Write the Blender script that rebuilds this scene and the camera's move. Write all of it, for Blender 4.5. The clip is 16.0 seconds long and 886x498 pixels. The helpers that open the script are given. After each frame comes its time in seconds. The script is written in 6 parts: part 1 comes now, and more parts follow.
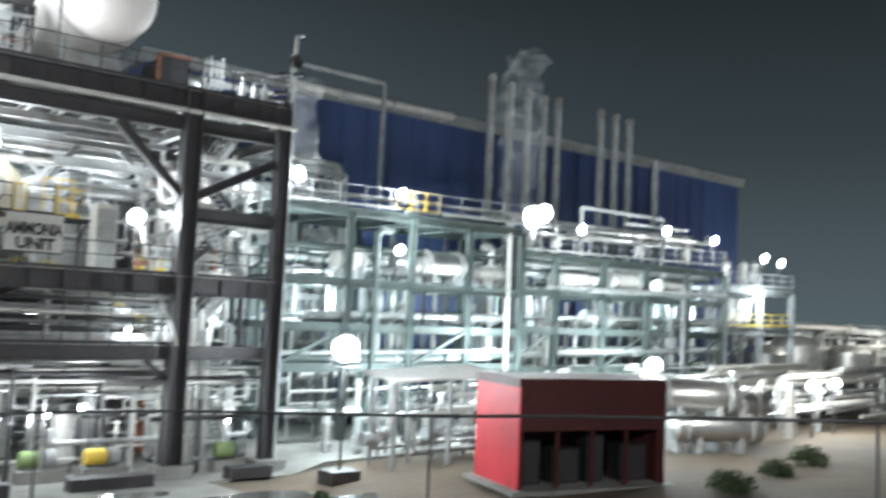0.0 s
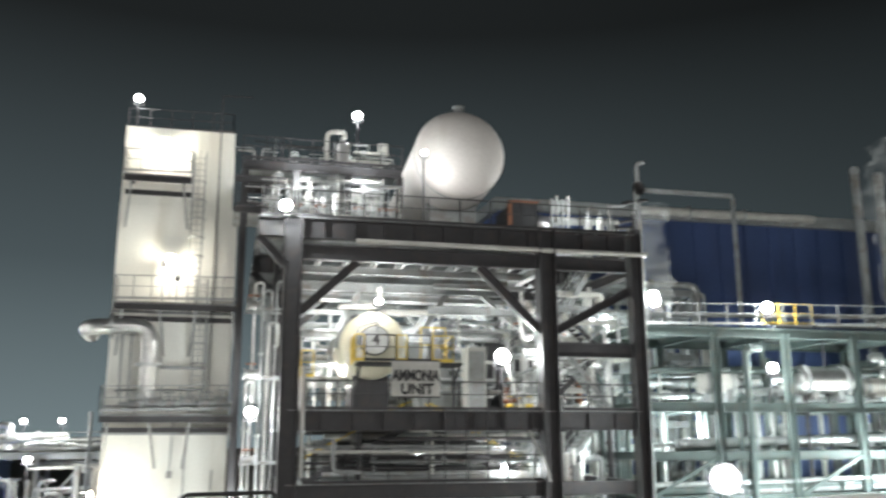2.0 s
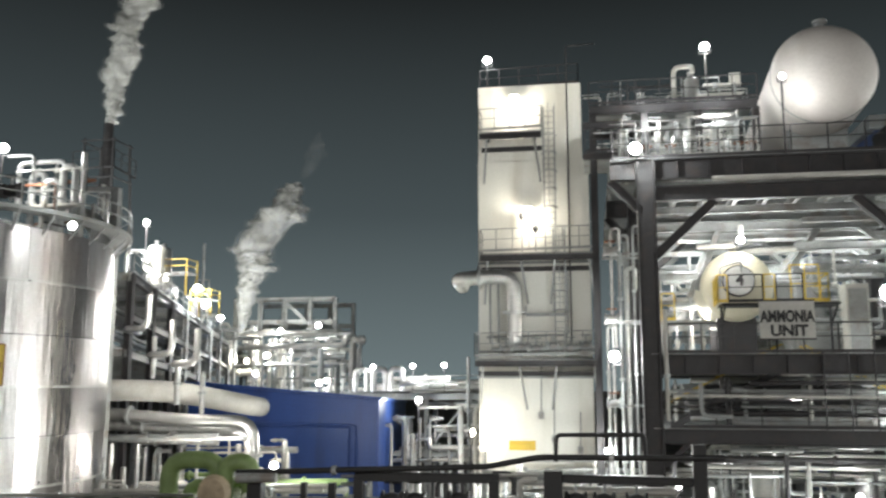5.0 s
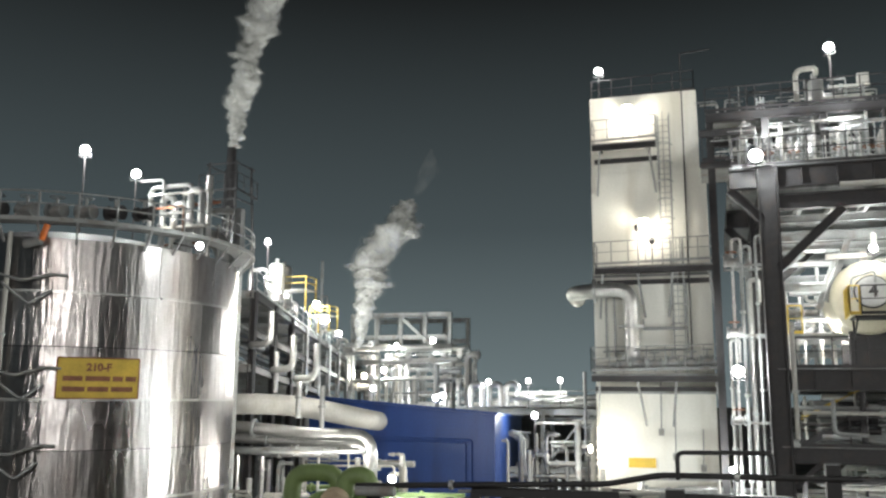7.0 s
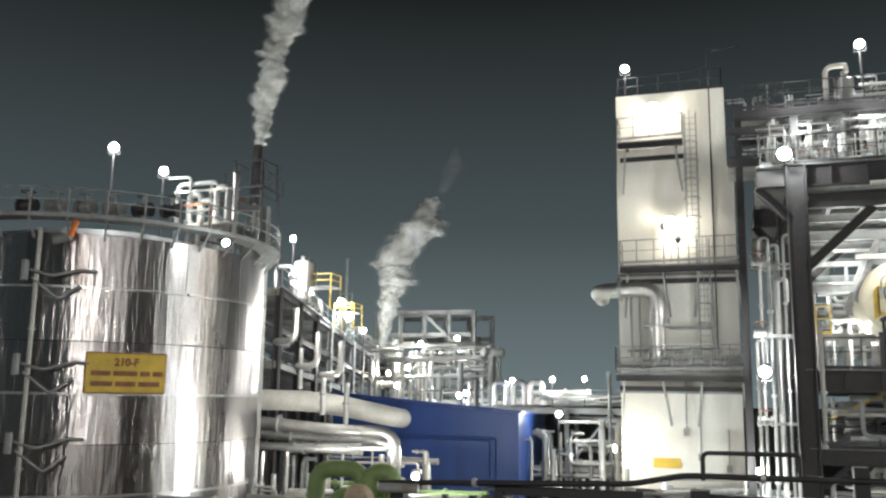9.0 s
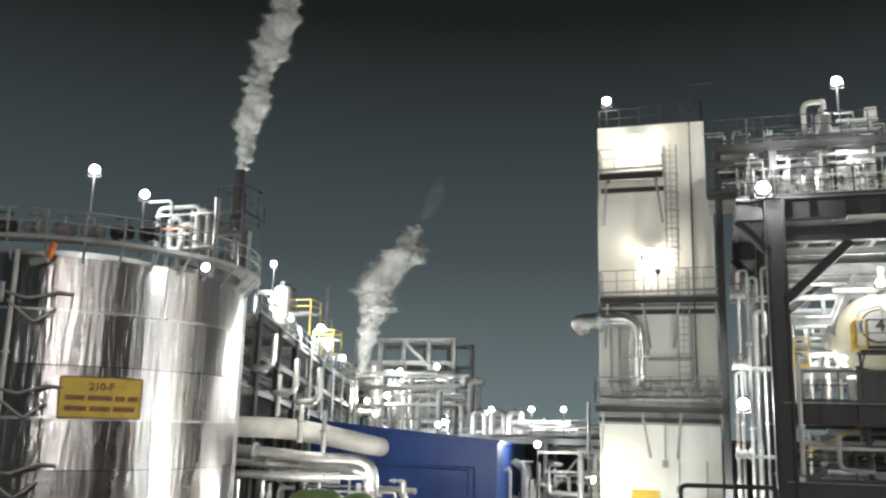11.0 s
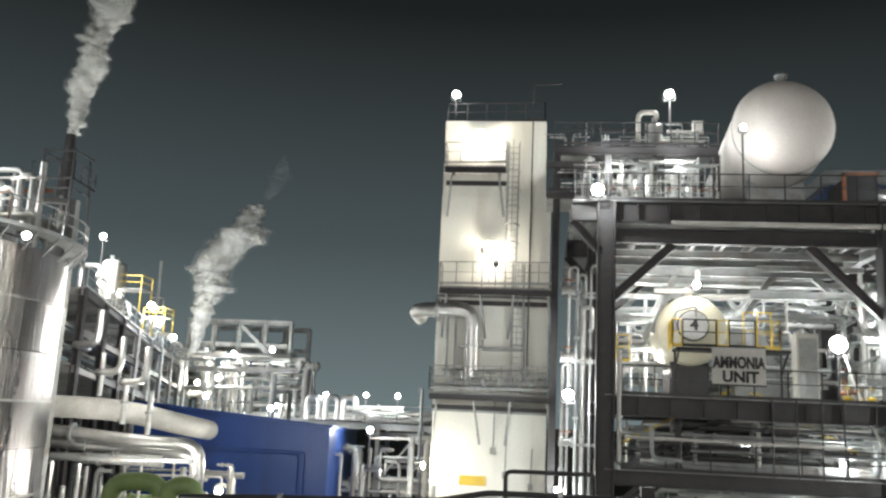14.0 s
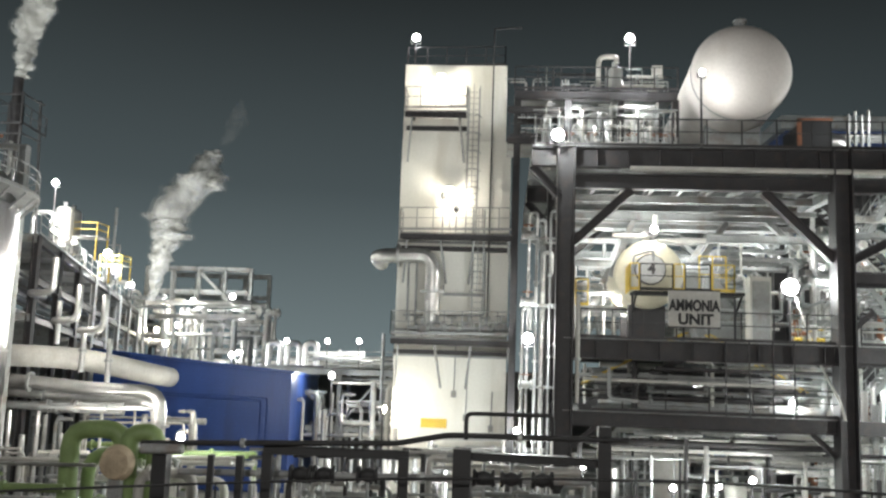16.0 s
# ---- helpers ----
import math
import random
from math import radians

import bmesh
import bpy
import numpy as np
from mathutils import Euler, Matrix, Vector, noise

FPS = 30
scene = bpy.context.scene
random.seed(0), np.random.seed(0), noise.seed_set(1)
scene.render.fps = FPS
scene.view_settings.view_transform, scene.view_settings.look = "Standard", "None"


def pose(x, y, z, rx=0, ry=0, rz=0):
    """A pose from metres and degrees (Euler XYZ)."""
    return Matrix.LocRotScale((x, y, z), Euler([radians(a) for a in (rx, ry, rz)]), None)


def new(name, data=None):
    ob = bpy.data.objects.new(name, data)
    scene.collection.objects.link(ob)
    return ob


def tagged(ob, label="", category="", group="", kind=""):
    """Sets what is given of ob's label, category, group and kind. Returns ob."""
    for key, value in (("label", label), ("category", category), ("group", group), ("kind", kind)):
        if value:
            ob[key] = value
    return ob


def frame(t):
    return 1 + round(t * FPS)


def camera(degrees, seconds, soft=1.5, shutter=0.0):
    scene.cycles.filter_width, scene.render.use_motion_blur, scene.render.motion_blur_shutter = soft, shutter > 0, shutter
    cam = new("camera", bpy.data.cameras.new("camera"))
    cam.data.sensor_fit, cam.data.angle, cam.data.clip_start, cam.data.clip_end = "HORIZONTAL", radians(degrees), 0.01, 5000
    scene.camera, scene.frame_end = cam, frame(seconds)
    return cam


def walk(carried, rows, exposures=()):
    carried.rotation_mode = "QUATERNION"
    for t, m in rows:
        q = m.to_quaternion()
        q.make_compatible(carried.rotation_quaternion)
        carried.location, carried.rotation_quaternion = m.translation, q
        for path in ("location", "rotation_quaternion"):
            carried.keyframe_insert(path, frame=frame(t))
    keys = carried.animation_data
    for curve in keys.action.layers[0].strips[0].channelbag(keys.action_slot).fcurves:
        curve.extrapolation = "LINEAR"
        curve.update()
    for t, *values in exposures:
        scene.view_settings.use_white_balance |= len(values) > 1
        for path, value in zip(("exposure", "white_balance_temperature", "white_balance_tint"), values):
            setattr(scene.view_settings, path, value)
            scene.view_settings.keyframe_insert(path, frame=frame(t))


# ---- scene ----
cam = camera(54.0, 16.0, soft=2.4, shutter=0.55)
FALL = 0.0577  # the site falls gently away from the road


def lift(y, x=5.0):
    """Height of the ground at (x, y) over the floor of the main structure: it falls away from the road and rises to the east."""
    side = 0.022 * (max(-45.0, x) + 1.0) if x < -1.0 else min(1.0, max(0.0, (x - 17.7) / 1.6)) * 0.45 + 0.018 * max(0.0, min(75.0, x) - 19.3)
    return (35.0 - max(-20.0, min(140.0, y))) * FALL + side


EYE = 5.0 + lift(0)
# seconds, yaw (left is plus), pitch, lean
ROWS = [
    (0.0, -37.28, 4.38, -2.55),
    (0.5, -29.58, 2.93, -0.81),
    (1.0, -22.46, 8.63, 0.06),
    (1.5, -18.06, 12.12, 0.49),
    (2.0, -13.84, 12.35, 0.23),
    (2.5, -6.23, 11.15, 0.71),
    (3.0, -1.36, 10.07, 0.63),
    (3.5, 0.12, 9.53, 0.29),
    (4.0, 2.82, 8.90, -0.05),
    (4.5, 4.55, 9.03, 0.10),
    (5.0, 9.56, 8.78, -0.07),
    (5.2, 10.15, 8.47, -0.16),
    (7.3, 17.59, 10.00, -0.50),
    (7.5, 17.55, 10.13, -0.68),
    (8.0, 16.83, 10.19, -0.97),
    (8.5, 18.18, 9.64, -0.83),
    (8.7, 18.74, 9.51, -0.86),
    (10.8, 18.18, 11.21, -1.43),
    (11.0, 17.52, 11.42, -1.52),
    (11.5, 16.06, 11.52, -1.59),
    (12.0, 14.29, 12.00, -1.79),
    (12.5, 12.44, 11.87, -2.10),
    (13.0, 10.16, 11.67, -2.32),
    (13.5, 8.70, 11.34, -2.54),
    (14.0, 6.98, 10.88, -2.63),
    (14.5, 5.84, 10.30, -2.72),
    (15.0, 3.89, 7.85, -2.74),
    (15.5, 4.26, 8.37, -2.11),
    (16.0, 4.21, 7.41, -1.95),
]
walk(cam, [(t, pose(0, 0, EYE, 0, 0, yaw) @ pose(0, 0, 0, 90 + pitch) @ pose(0, 0, 0, 0, 0, -lean)) for t, yaw, pitch, lean in ROWS],
     exposures=[(0.0, 0.84, 5980, 9.0), (0.8, 0.66, 6050, 9.0), (1.5, 0.58, 6250, 9.0), (2.4, 0.60, 6400, 9.0), (3.5, 0.45, 6500, 9.0), (8.0, 0.42, 6450, 9.0), (16.0, 0.50, 6500, 9.0)])

# ---- night sky ----
world = bpy.data.worlds.new("night_sky")
scene.world = world
world.use_nodes = True
wn = world.node_tree
wn.nodes.clear()
w_out = wn.nodes.new("ShaderNodeOutputWorld")
w_bg = wn.nodes.new("ShaderNodeBackground")
w_tc = wn.nodes.new("ShaderNodeTexCoord")
w_sep = wn.nodes.new("ShaderNodeSeparateXYZ")
w_ramp = wn.nodes.new("ShaderNodeValToRGB")
w_ramp.color_ramp.elements[0].position = 0.0
w_ramp.color_ramp.elements[0].color = (0.115, 0.145, 0.152, 1)
w_ramp.color_ramp.elements[1].position = 0.44
w_ramp.color_ramp.elements[1].color = (0.0090, 0.0103, 0.0105, 1)
mid_el = w_ramp.color_ramp.elements.new(0.19)
mid_el.color = (0.046, 0.059, 0.063, 1)
wn.links.new(w_tc.outputs["Generated"], w_sep.inputs[0])
wn.links.new(w_sep.outputs["Z"], w_ramp.inputs[0])
w_east = wn.nodes.new("ShaderNodeMapRange")
w_east.interpolation_type = "SMOOTHSTEP"
w_east.inputs[1].default_value, w_east.inputs[2].default_value = 0.10, 0.85
w_east.inputs[3].default_value, w_east.inputs[4].default_value = 1.0, 0.48
w_glow = wn.nodes.new("ShaderNodeVectorMath")
w_glow.operation = "SCALE"
wn.links.new(w_sep.outputs["X"], w_east.inputs[0])
wn.links.new(w_ramp.outputs[0], w_glow.inputs[0])
wn.links.new(w_east.outputs[0], w_glow.inputs["Scale"])
wn.links.new(w_glow.outputs[0], w_bg.inputs[0])
wn.links.new(w_bg.outputs[0], w_out.inputs[0])
w_bg.inputs[1].default_value = 1.0


# ---- materials ----
def mat(name, col, rough=0.6, metal=0.0, vary=0.25, scale=1.5, bump=0.15, fine=18.0, stain=None, stain_amt=0.0, streak=1.0, rnd=0.0):
    """Painted or bare surface: base colour varied at two scales, stains, fine relief."""
    m = bpy.data.materials.new(name)
    m.use_nodes = True
    nt = m.node_tree
    b = nt.nodes["Principled BSDF"]
    tc = nt.nodes.new("ShaderNodeTexCoord")
    mp = nt.nodes.new("ShaderNodeMapping")
    mp.inputs["Scale"].default_value = (1, 1, streak)
    nt.links.new(tc.outputs["Object"], mp.inputs[0])
    n1 = nt.nodes.new("ShaderNodeTexNoise")
    n1.inputs["Scale"].default_value = scale
    n1.inputs["Detail"].default_value = 6
    n2 = nt.nodes.new("ShaderNodeTexNoise")
    n2.inputs["Scale"].default_value = fine
    n2.inputs["Detail"].default_value = 4
    nt.links.new(mp.outputs[0], n1.inputs["Vector"])
    nt.links.new(tc.outputs["Object"], n2.inputs["Vector"])
    r1 = nt.nodes.new("ShaderNodeMapRange")
    r1.inputs[1].default_value, r1.inputs[2].default_value = 0.3, 0.7
    r1.inputs[3].default_value, r1.inputs[4].default_value = 1 - vary, 1 + vary * 0.6
    nt.links.new(n1.outputs[0], r1.inputs[0])
    r2 = nt.nodes.new("ShaderNodeMapRange")
    r2.inputs[1].default_value, r2.inputs[2].default_value = 0.3, 0.7
    r2.inputs[3].default_value, r2.inputs[4].default_value = 1 - vary * 0.5, 1 + vary * 0.3
    nt.links.new(n2.outputs[0], r2.inputs[0])
    mu = nt.nodes.new("ShaderNodeMath")
    mu.operation = "MULTIPLY"
    nt.links.new(r1.outputs[0], mu.inputs[0])
    nt.links.new(r2.outputs[0], mu.inputs[1])
    val = mu.outputs[0]
    if rnd:
        oi = nt.nodes.new("ShaderNodeObjectInfo")
        r3 = nt.nodes.new("ShaderNodeMapRange")
        r3.inputs[3].default_value, r3.inputs[4].default_value = 1 - rnd, 1 + rnd * 0.5
        nt.links.new(oi.outputs["Random"], r3.inputs[0])
        mu2 = nt.nodes.new("ShaderNodeMath")
        mu2.operation = "MULTIPLY"
        nt.links.new(val, mu2.inputs[0])
        nt.links.new(r3.outputs[0], mu2.inputs[1])
        val = mu2.outputs[0]
    mx = nt.nodes.new("ShaderNodeVectorMath")
    mx.operation = "SCALE"
    mx.inputs[0].default_value = col
    nt.links.new(val, mx.inputs["Scale"])
    out = mx.outputs[0]
    if stain:
        n3 = nt.nodes.new("ShaderNodeTexNoise")
        n3.inputs["Scale"].default_value = scale * 2.3
        n3.inputs["Detail"].default_value = 8
        nt.links.new(mp.outputs[0], n3.inputs["Vector"])
        r4 = nt.nodes.new("ShaderNodeMapRange")
        r4.inputs[1].default_value, r4.inputs[2].default_value = 0.52, 0.68
        r4.inputs[4].default_value = stain_amt
        nt.links.new(n3.outputs[0], r4.inputs[0])
        sm = nt.nodes.new("ShaderNodeMix")
        sm.data_type = "RGBA"
        nt.links.new(r4.outputs[0], sm.inputs["Factor"])
        nt.links.new(out, sm.inputs["A"])
        sm.inputs["B"].default_value = (*stain, 1)
        out = sm.outputs["Result"]
    nt.links.new(out, b.inputs["Base Color"])
    rr = nt.nodes.new("ShaderNodeMapRange")
    rr.inputs[3].default_value, rr.inputs[4].default_value = max(0.03, rough - 0.12), min(1, rough + 0.12)
    nt.links.new(n1.outputs[0], rr.inputs[0])
    nt.links.new(rr.outputs[0], b.inputs["Roughness"])
    b.inputs["Metallic"].default_value = metal
    if bump:
        bp = nt.nodes.new("ShaderNodeBump")
        bp.inputs["Strength"].default_value = bump
        bp.inputs["Distance"].default_value = 0.03
        nt.links.new(n2.outputs[0], bp.inputs["Height"])
        nt.links.new(bp.outputs[0], b.inputs["Normal"])
    return m


def glow(name, col, strength):
    m = bpy.data.materials.new(name)
    m.use_nodes = True
    b = m.node_tree.nodes["Principled BSDF"]
    b.inputs["Base Color"].default_value = (0.8, 0.8, 0.8, 1)
    b.inputs["Emission Color"].default_value = (*col, 1)
    b.inputs["Emission Strength"].default_value = strength
    return m


def wrinkle(m, across, up, strength, distance):
    """Adds long vertical dents to a sheet-metal material."""
    nt = m.node_tree
    tc = nt.nodes.new("ShaderNodeTexCoord")
    mp = nt.nodes.new("ShaderNodeMapping")
    mp.inputs["Scale"].default_value = (across, across, up)
    nz = nt.nodes.new("ShaderNodeTexNoise")
    nz.inputs["Scale"].default_value = 1.0
    nz.inputs["Detail"].default_value = 3
    bp = nt.nodes.new("ShaderNodeBump")
    bp.inputs["Strength"].default_value, bp.inputs["Distance"].default_value = strength, distance
    nt.links.new(tc.outputs["Object"], mp.inputs[0])
    nt.links.new(mp.outputs[0], nz.inputs["Vector"])
    nt.links.new(nz.outputs[0], bp.inputs["Height"])
    nt.links.new(bp.outputs[0], nt.nodes["Principled BSDF"].inputs["Normal"])


DARK = mat("dark_steel_paint", (0.040, 0.038, 0.041), 0.55, 0.0, 0.35, 0.8, 0.1, 14, (0.07, 0.05, 0.042), 0.4)
GREYS = mat("grey_steel_paint", (0.30, 0.31, 0.31), 0.55, 0.0, 0.3, 0.7, 0.1, 14, (0.16, 0.11, 0.08), 0.5)
GALV = mat("galvanised_steel", (0.45, 0.46, 0.46), 0.42, 0.6, 0.25, 1.2, 0.08, 20)
CLAD = mat("aluminium_cladding", (0.56, 0.56, 0.55), 0.32, 0.85, 0.2, 0.9, 0.12, 6, rnd=0.15)
TANKCLAD = mat("polished_tank_cladding", (0.50, 0.48, 0.48), 0.30, 1.0, 0.2, 0.5, 0.0, 6, (0.30, 0.24, 0.22), 0.45, 0.3, 0.45)
wrinkle(TANKCLAD, 4.5, 0.5, 0.75, 0.05)
tank_bsdf = TANKCLAD.node_tree.nodes["Principled BSDF"]
upright = TANKCLAD.node_tree.nodes.new("ShaderNodeCombineXYZ")
upright.inputs["Z"].default_value = 1.0
TANKCLAD.node_tree.links.new(upright.outputs[0], tank_bsdf.inputs["Tangent"])
tank_bsdf.inputs["Anisotropic"].default_value = 0.85
WHITE = mat("white_tower_paint", (0.74, 0.73, 0.68), 0.55, 0.0, 0.10, 0.35, 0.08, 9, (0.42, 0.38, 0.30), 0.45, 0.15)
DRUMW = mat("pale_vessel_paint", (0.66, 0.62, 0.59), 0.45, 0.0, 0.12, 0.35, 0.05, 9, (0.50, 0.44, 0.40), 0.4, 0.5)
VESSEL = mat("cream_vessel_paint", (0.50, 0.47, 0.36), 0.5, 0.0, 0.12, 0.6, 0.05, 9, (0.3, 0.26, 0.18), 0.3)
YELLOW = mat("yellow_safety_paint", (0.62, 0.43, 0.06), 0.5, 0.0, 0.2, 1.5, 0.05)
BLUE = mat("blue_cladding_paint", (0.026, 0.070, 0.27), 0.45, 0.0, 0.22, 0.3, 0.08, 8, (0.02, 0.03, 0.10), 0.4, 0.3)
# cladding blue greyed in the colour itself to suggest night haze
HAZEBLUE = mat("hazed_blue_cladding", (0.045, 0.075, 0.19), 0.55, 0.0, 0.25, 0.2, 0.08, 6, (0.03, 0.04, 0.09), 0.5, 0.2)
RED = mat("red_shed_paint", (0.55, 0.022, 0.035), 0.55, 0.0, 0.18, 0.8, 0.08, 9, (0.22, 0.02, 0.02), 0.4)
# the same shed red with shade put into the colour
REDSHADE = mat("shaded_red_sheet", (0.07, 0.016, 0.015), 0.6, 0.0, 0.25, 0.8, 0.1, 9)
GREEN = mat("green_pipe_paint", (0.20, 0.28, 0.11), 0.5, 0.0, 0.2, 1.2, 0.08)
RUST = mat("rusty_primer", (0.26, 0.11, 0.06), 0.75, 0.0, 0.35, 2.0, 0.2)
CONC = mat("concrete", (0.24, 0.235, 0.22), 0.85, 0.0, 0.25, 0.5, 0.3, 10, (0.16, 0.15, 0.13), 0.6)
SOIL = mat("dry_soil", (0.10, 0.072, 0.045), 0.95, 0.0, 0.4, 0.25, 0.6, 5, (0.07, 0.055, 0.04), 0.7)
BLACK = mat("black_rubber_paint", (0.02, 0.02, 0.022), 0.6, 0.0, 0.3, 2.0, 0.1)
SIGNW = mat("sign_white", (0.50, 0.49, 0.46), 0.5, 0.0, 0.2, 1.0, 0.03, 9, (0.4, 0.35, 0.28), 0.25)
LAMP = glow("flood_lens", (0.97, 1.0, 0.98), 25.0)
LAMPW = glow("warm_lens", (1.0, 0.93, 0.74), 22.0)
TUBE = glow("tube_lens", (1.0, 0.97, 0.88), 9.0)


# ---- mesh building ----
class Shape:
    """Collects vertices and faces for one mesh."""

    def __init__(self):
        self.v, self.f = [], []

    def add(self, vs, fs):
        n = len(self.v)
        self.v += [tuple(p) for p in vs]
        self.f += [tuple(i + n for i in q) for q in fs]
        return self

    def box(self, x0, x1, y0, y1, z0, z1):
        return self.add([(x0, y0, z0), (x1, y0, z0), (x1, y1, z0), (x0, y1, z0), (x0, y0, z1), (x1, y0, z1), (x1, y1, z1), (x0, y1, z1)],
                        [(0, 3, 2, 1), (4, 5, 6, 7), (0, 1, 5, 4), (1, 2, 6, 5), (2, 3, 7, 6), (3, 0, 4, 7)])

    def prism(self, outline, p0, p1, up=(0, 0, 1)):
        """Sweeps a closed 2D outline (side, up) from p0 to p1."""
        a, b = Vector(p0), Vector(p1)
        d = (b - a).normalized()
        u = Vector(up)
        if abs(d.dot(u)) > 0.95:
            u = Vector((0, 1, 0))
        s = d.cross(u).normalized()
        u = s.cross(d)
        n = len(outline)
        vs = [a + s * i + u * j for i, j in outline] + [b + s * i + u * j for i, j in outline]
        fs = [(k, (k + 1) % n, n + (k + 1) % n, n + k) for k in range(n)]
        return self.add(vs, fs + [tuple(range(n - 1, -1, -1)), tuple(range(n, 2 * n))])

    def ibeam(self, p0, p1, w, h, up=(0, 0, 1), t=None):
        t = t or max(0.02, h * 0.07)
        a, b, c = w / 2, h / 2, max(0.012, w * 0.05)
        o = [(-a, -b), (a, -b), (a, -b + t), (c, -b + t), (c, b - t), (a, b - t), (a, b), (-a, b), (-a, b - t), (-c, b - t), (-c, -b + t), (-a, -b + t)]
        return self.prism(o, p0, p1, up)

    def bar(self, p0, p1, w, h=None):
        h = h or w
        return self.prism([(-w / 2, -h / 2), (w / 2, -h / 2), (w / 2, h / 2), (-w / 2, h / 2)], p0, p1)

    def cyl(self, p0, p1, r, seg=12, r2=None, caps=True):
        a, b = Vector(p0), Vector(p1)
        d = (b - a).normalized()
        s = d.orthogonal().normalized()
        u = d.cross(s)
        r2 = r if r2 is None else r2
        ring = [(math.cos(2 * math.pi * k / seg), math.sin(2 * math.pi * k / seg)) for k in range(seg)]
        vs = [a + (s * i + u * j) * r for i, j in ring] + [b + (s * i + u * j) * r2 for i, j in ring]
        fs = [(k, (k + 1) % seg, seg + (k + 1) % seg, seg + k) for k in range(seg)]
        if caps:
            fs += [tuple(range(seg - 1, -1, -1)), tuple(range(seg, 2 * seg))]
        return self.add(vs, fs)

    def tube(self, pts, r, seg=10, bend=3.0, steps=4):
        """A pipe through the points, with rounded elbows."""
        pts = [Vector(p) for p in pts]
        path = [pts[0]]
        for i in range(1, len(pts) - 1):
            p, a, b = pts[i], pts[i - 1], pts[i + 1]
            da, db = (a - p), (b - p)
            k = min(bend * r, da.length * 0.45, db.length * 0.45)
            s, e = p + da.normalized() * k, p + db.normalized() * k
            for j in range(steps + 1):
                q = j / steps
                path.append(s * (1 - q) ** 2 + p * 2 * q * (1 - q) + e * q * q)
        path.append(pts[-1])
        n = len(path)
        d0 = (path[1] - path[0]).normalized()
        s = d0.orthogonal().normalized()
        vs = []
        for i, p in enumerate(path):
            d = ((path[min(i + 1, n - 1)] - path[max(i - 1, 0)])).normalized()
            s = (s - d * s.dot(d)).normalized()
            u = d.cross(s)
            vs += [p + (s * math.cos(2 * math.pi * k / seg) + u * math.sin(2 * math.pi * k / seg)) * r for k in range(seg)]
        fs = [(i * seg + k, i * seg + (k + 1) % seg, (i + 1) * seg + (k + 1) % seg, (i + 1) * seg + k) for i in range(n - 1) for k in range(seg)]
        return self.add(vs, fs + [tuple(range(seg - 1, -1, -1)), tuple(range((n - 1) * seg, n * seg))])

    def lathe(self, profile, base, axis, seg=32):
        """Turns a profile of (radius, distance along the axis) round the axis."""
        d = Vector(axis).normalized()
        s = d.orthogonal().normalized()
        u = d.cross(s)
        vs = [Vector(base) + d * h + (s * math.cos(2 * math.pi * k / seg) + u * math.sin(2 * math.pi * k / seg)) * r for r, h in profile for k in range(seg)]
        fs = [(i * seg + k, i * seg + (k + 1) % seg, (i + 1) * seg + (k + 1) % seg, (i + 1) * seg + k) for i in range(len(profile) - 1) for k in range(seg)]
        return self.add(vs, fs)

    def mesh(self, name, material, smooth=None):
        me = bpy.data.meshes.new(name)
        me.from_pydata(self.v, [], self.f)
        me.materials.append(material)
        me.validate()
        bm = bmesh.new()
        bm.from_mesh(me)
        bmesh.ops.recalc_face_normals(bm, faces=bm.faces[:])
        bm.to_mesh(me)
        bm.free()
        if smooth is not None:
            me.polygons.foreach_set("use_smooth", [True] * len(me.polygons))
            me.set_sharp_from_angle(angle=radians(smooth))
        return me


def thing(name, label, category, at=(0, 0, 0), group="", kind="", turn=0):
    ob = new(name)
    ob.empty_display_size = 0.3
    ob.matrix_basis = pose(at[0], at[1], at[2] + lift(at[1], at[0]), 0, 0, turn)
    return tagged(ob, label, category, group, kind)


def part(name, shape, material, parent, label="", smooth=40):
    ob = new(name, shape.mesh(name, material, smooth))
    ob.parent = parent
    if label:
        tagged(ob, label)
    return ob


def solid(name, shape, material, label, category, kind="", group="", smooth=40, y=35.0):
    ob = tagged(new(name, shape.mesh(name, material, smooth)), label, category, group, kind)
    ob.location.z = lift(y)
    return ob


def cap_profile(r, depth, n=8):
    return [(r * math.cos(a), depth * math.sin(a)) for a in [k * math.pi / 2 / n for k in range(n)]] + [(0.001, depth)]


def light(name, at, power, col=(1.0, 0.97, 0.92), size=0.25):
    ld = bpy.data.lights.new(name, "POINT")
    ld.energy, ld.color, ld.shadow_soft_size = power, col, size
    ob = new(name, ld)
    ob.location = (at[0], at[1], at[2] + lift(at[1], at[0]))
    return ob


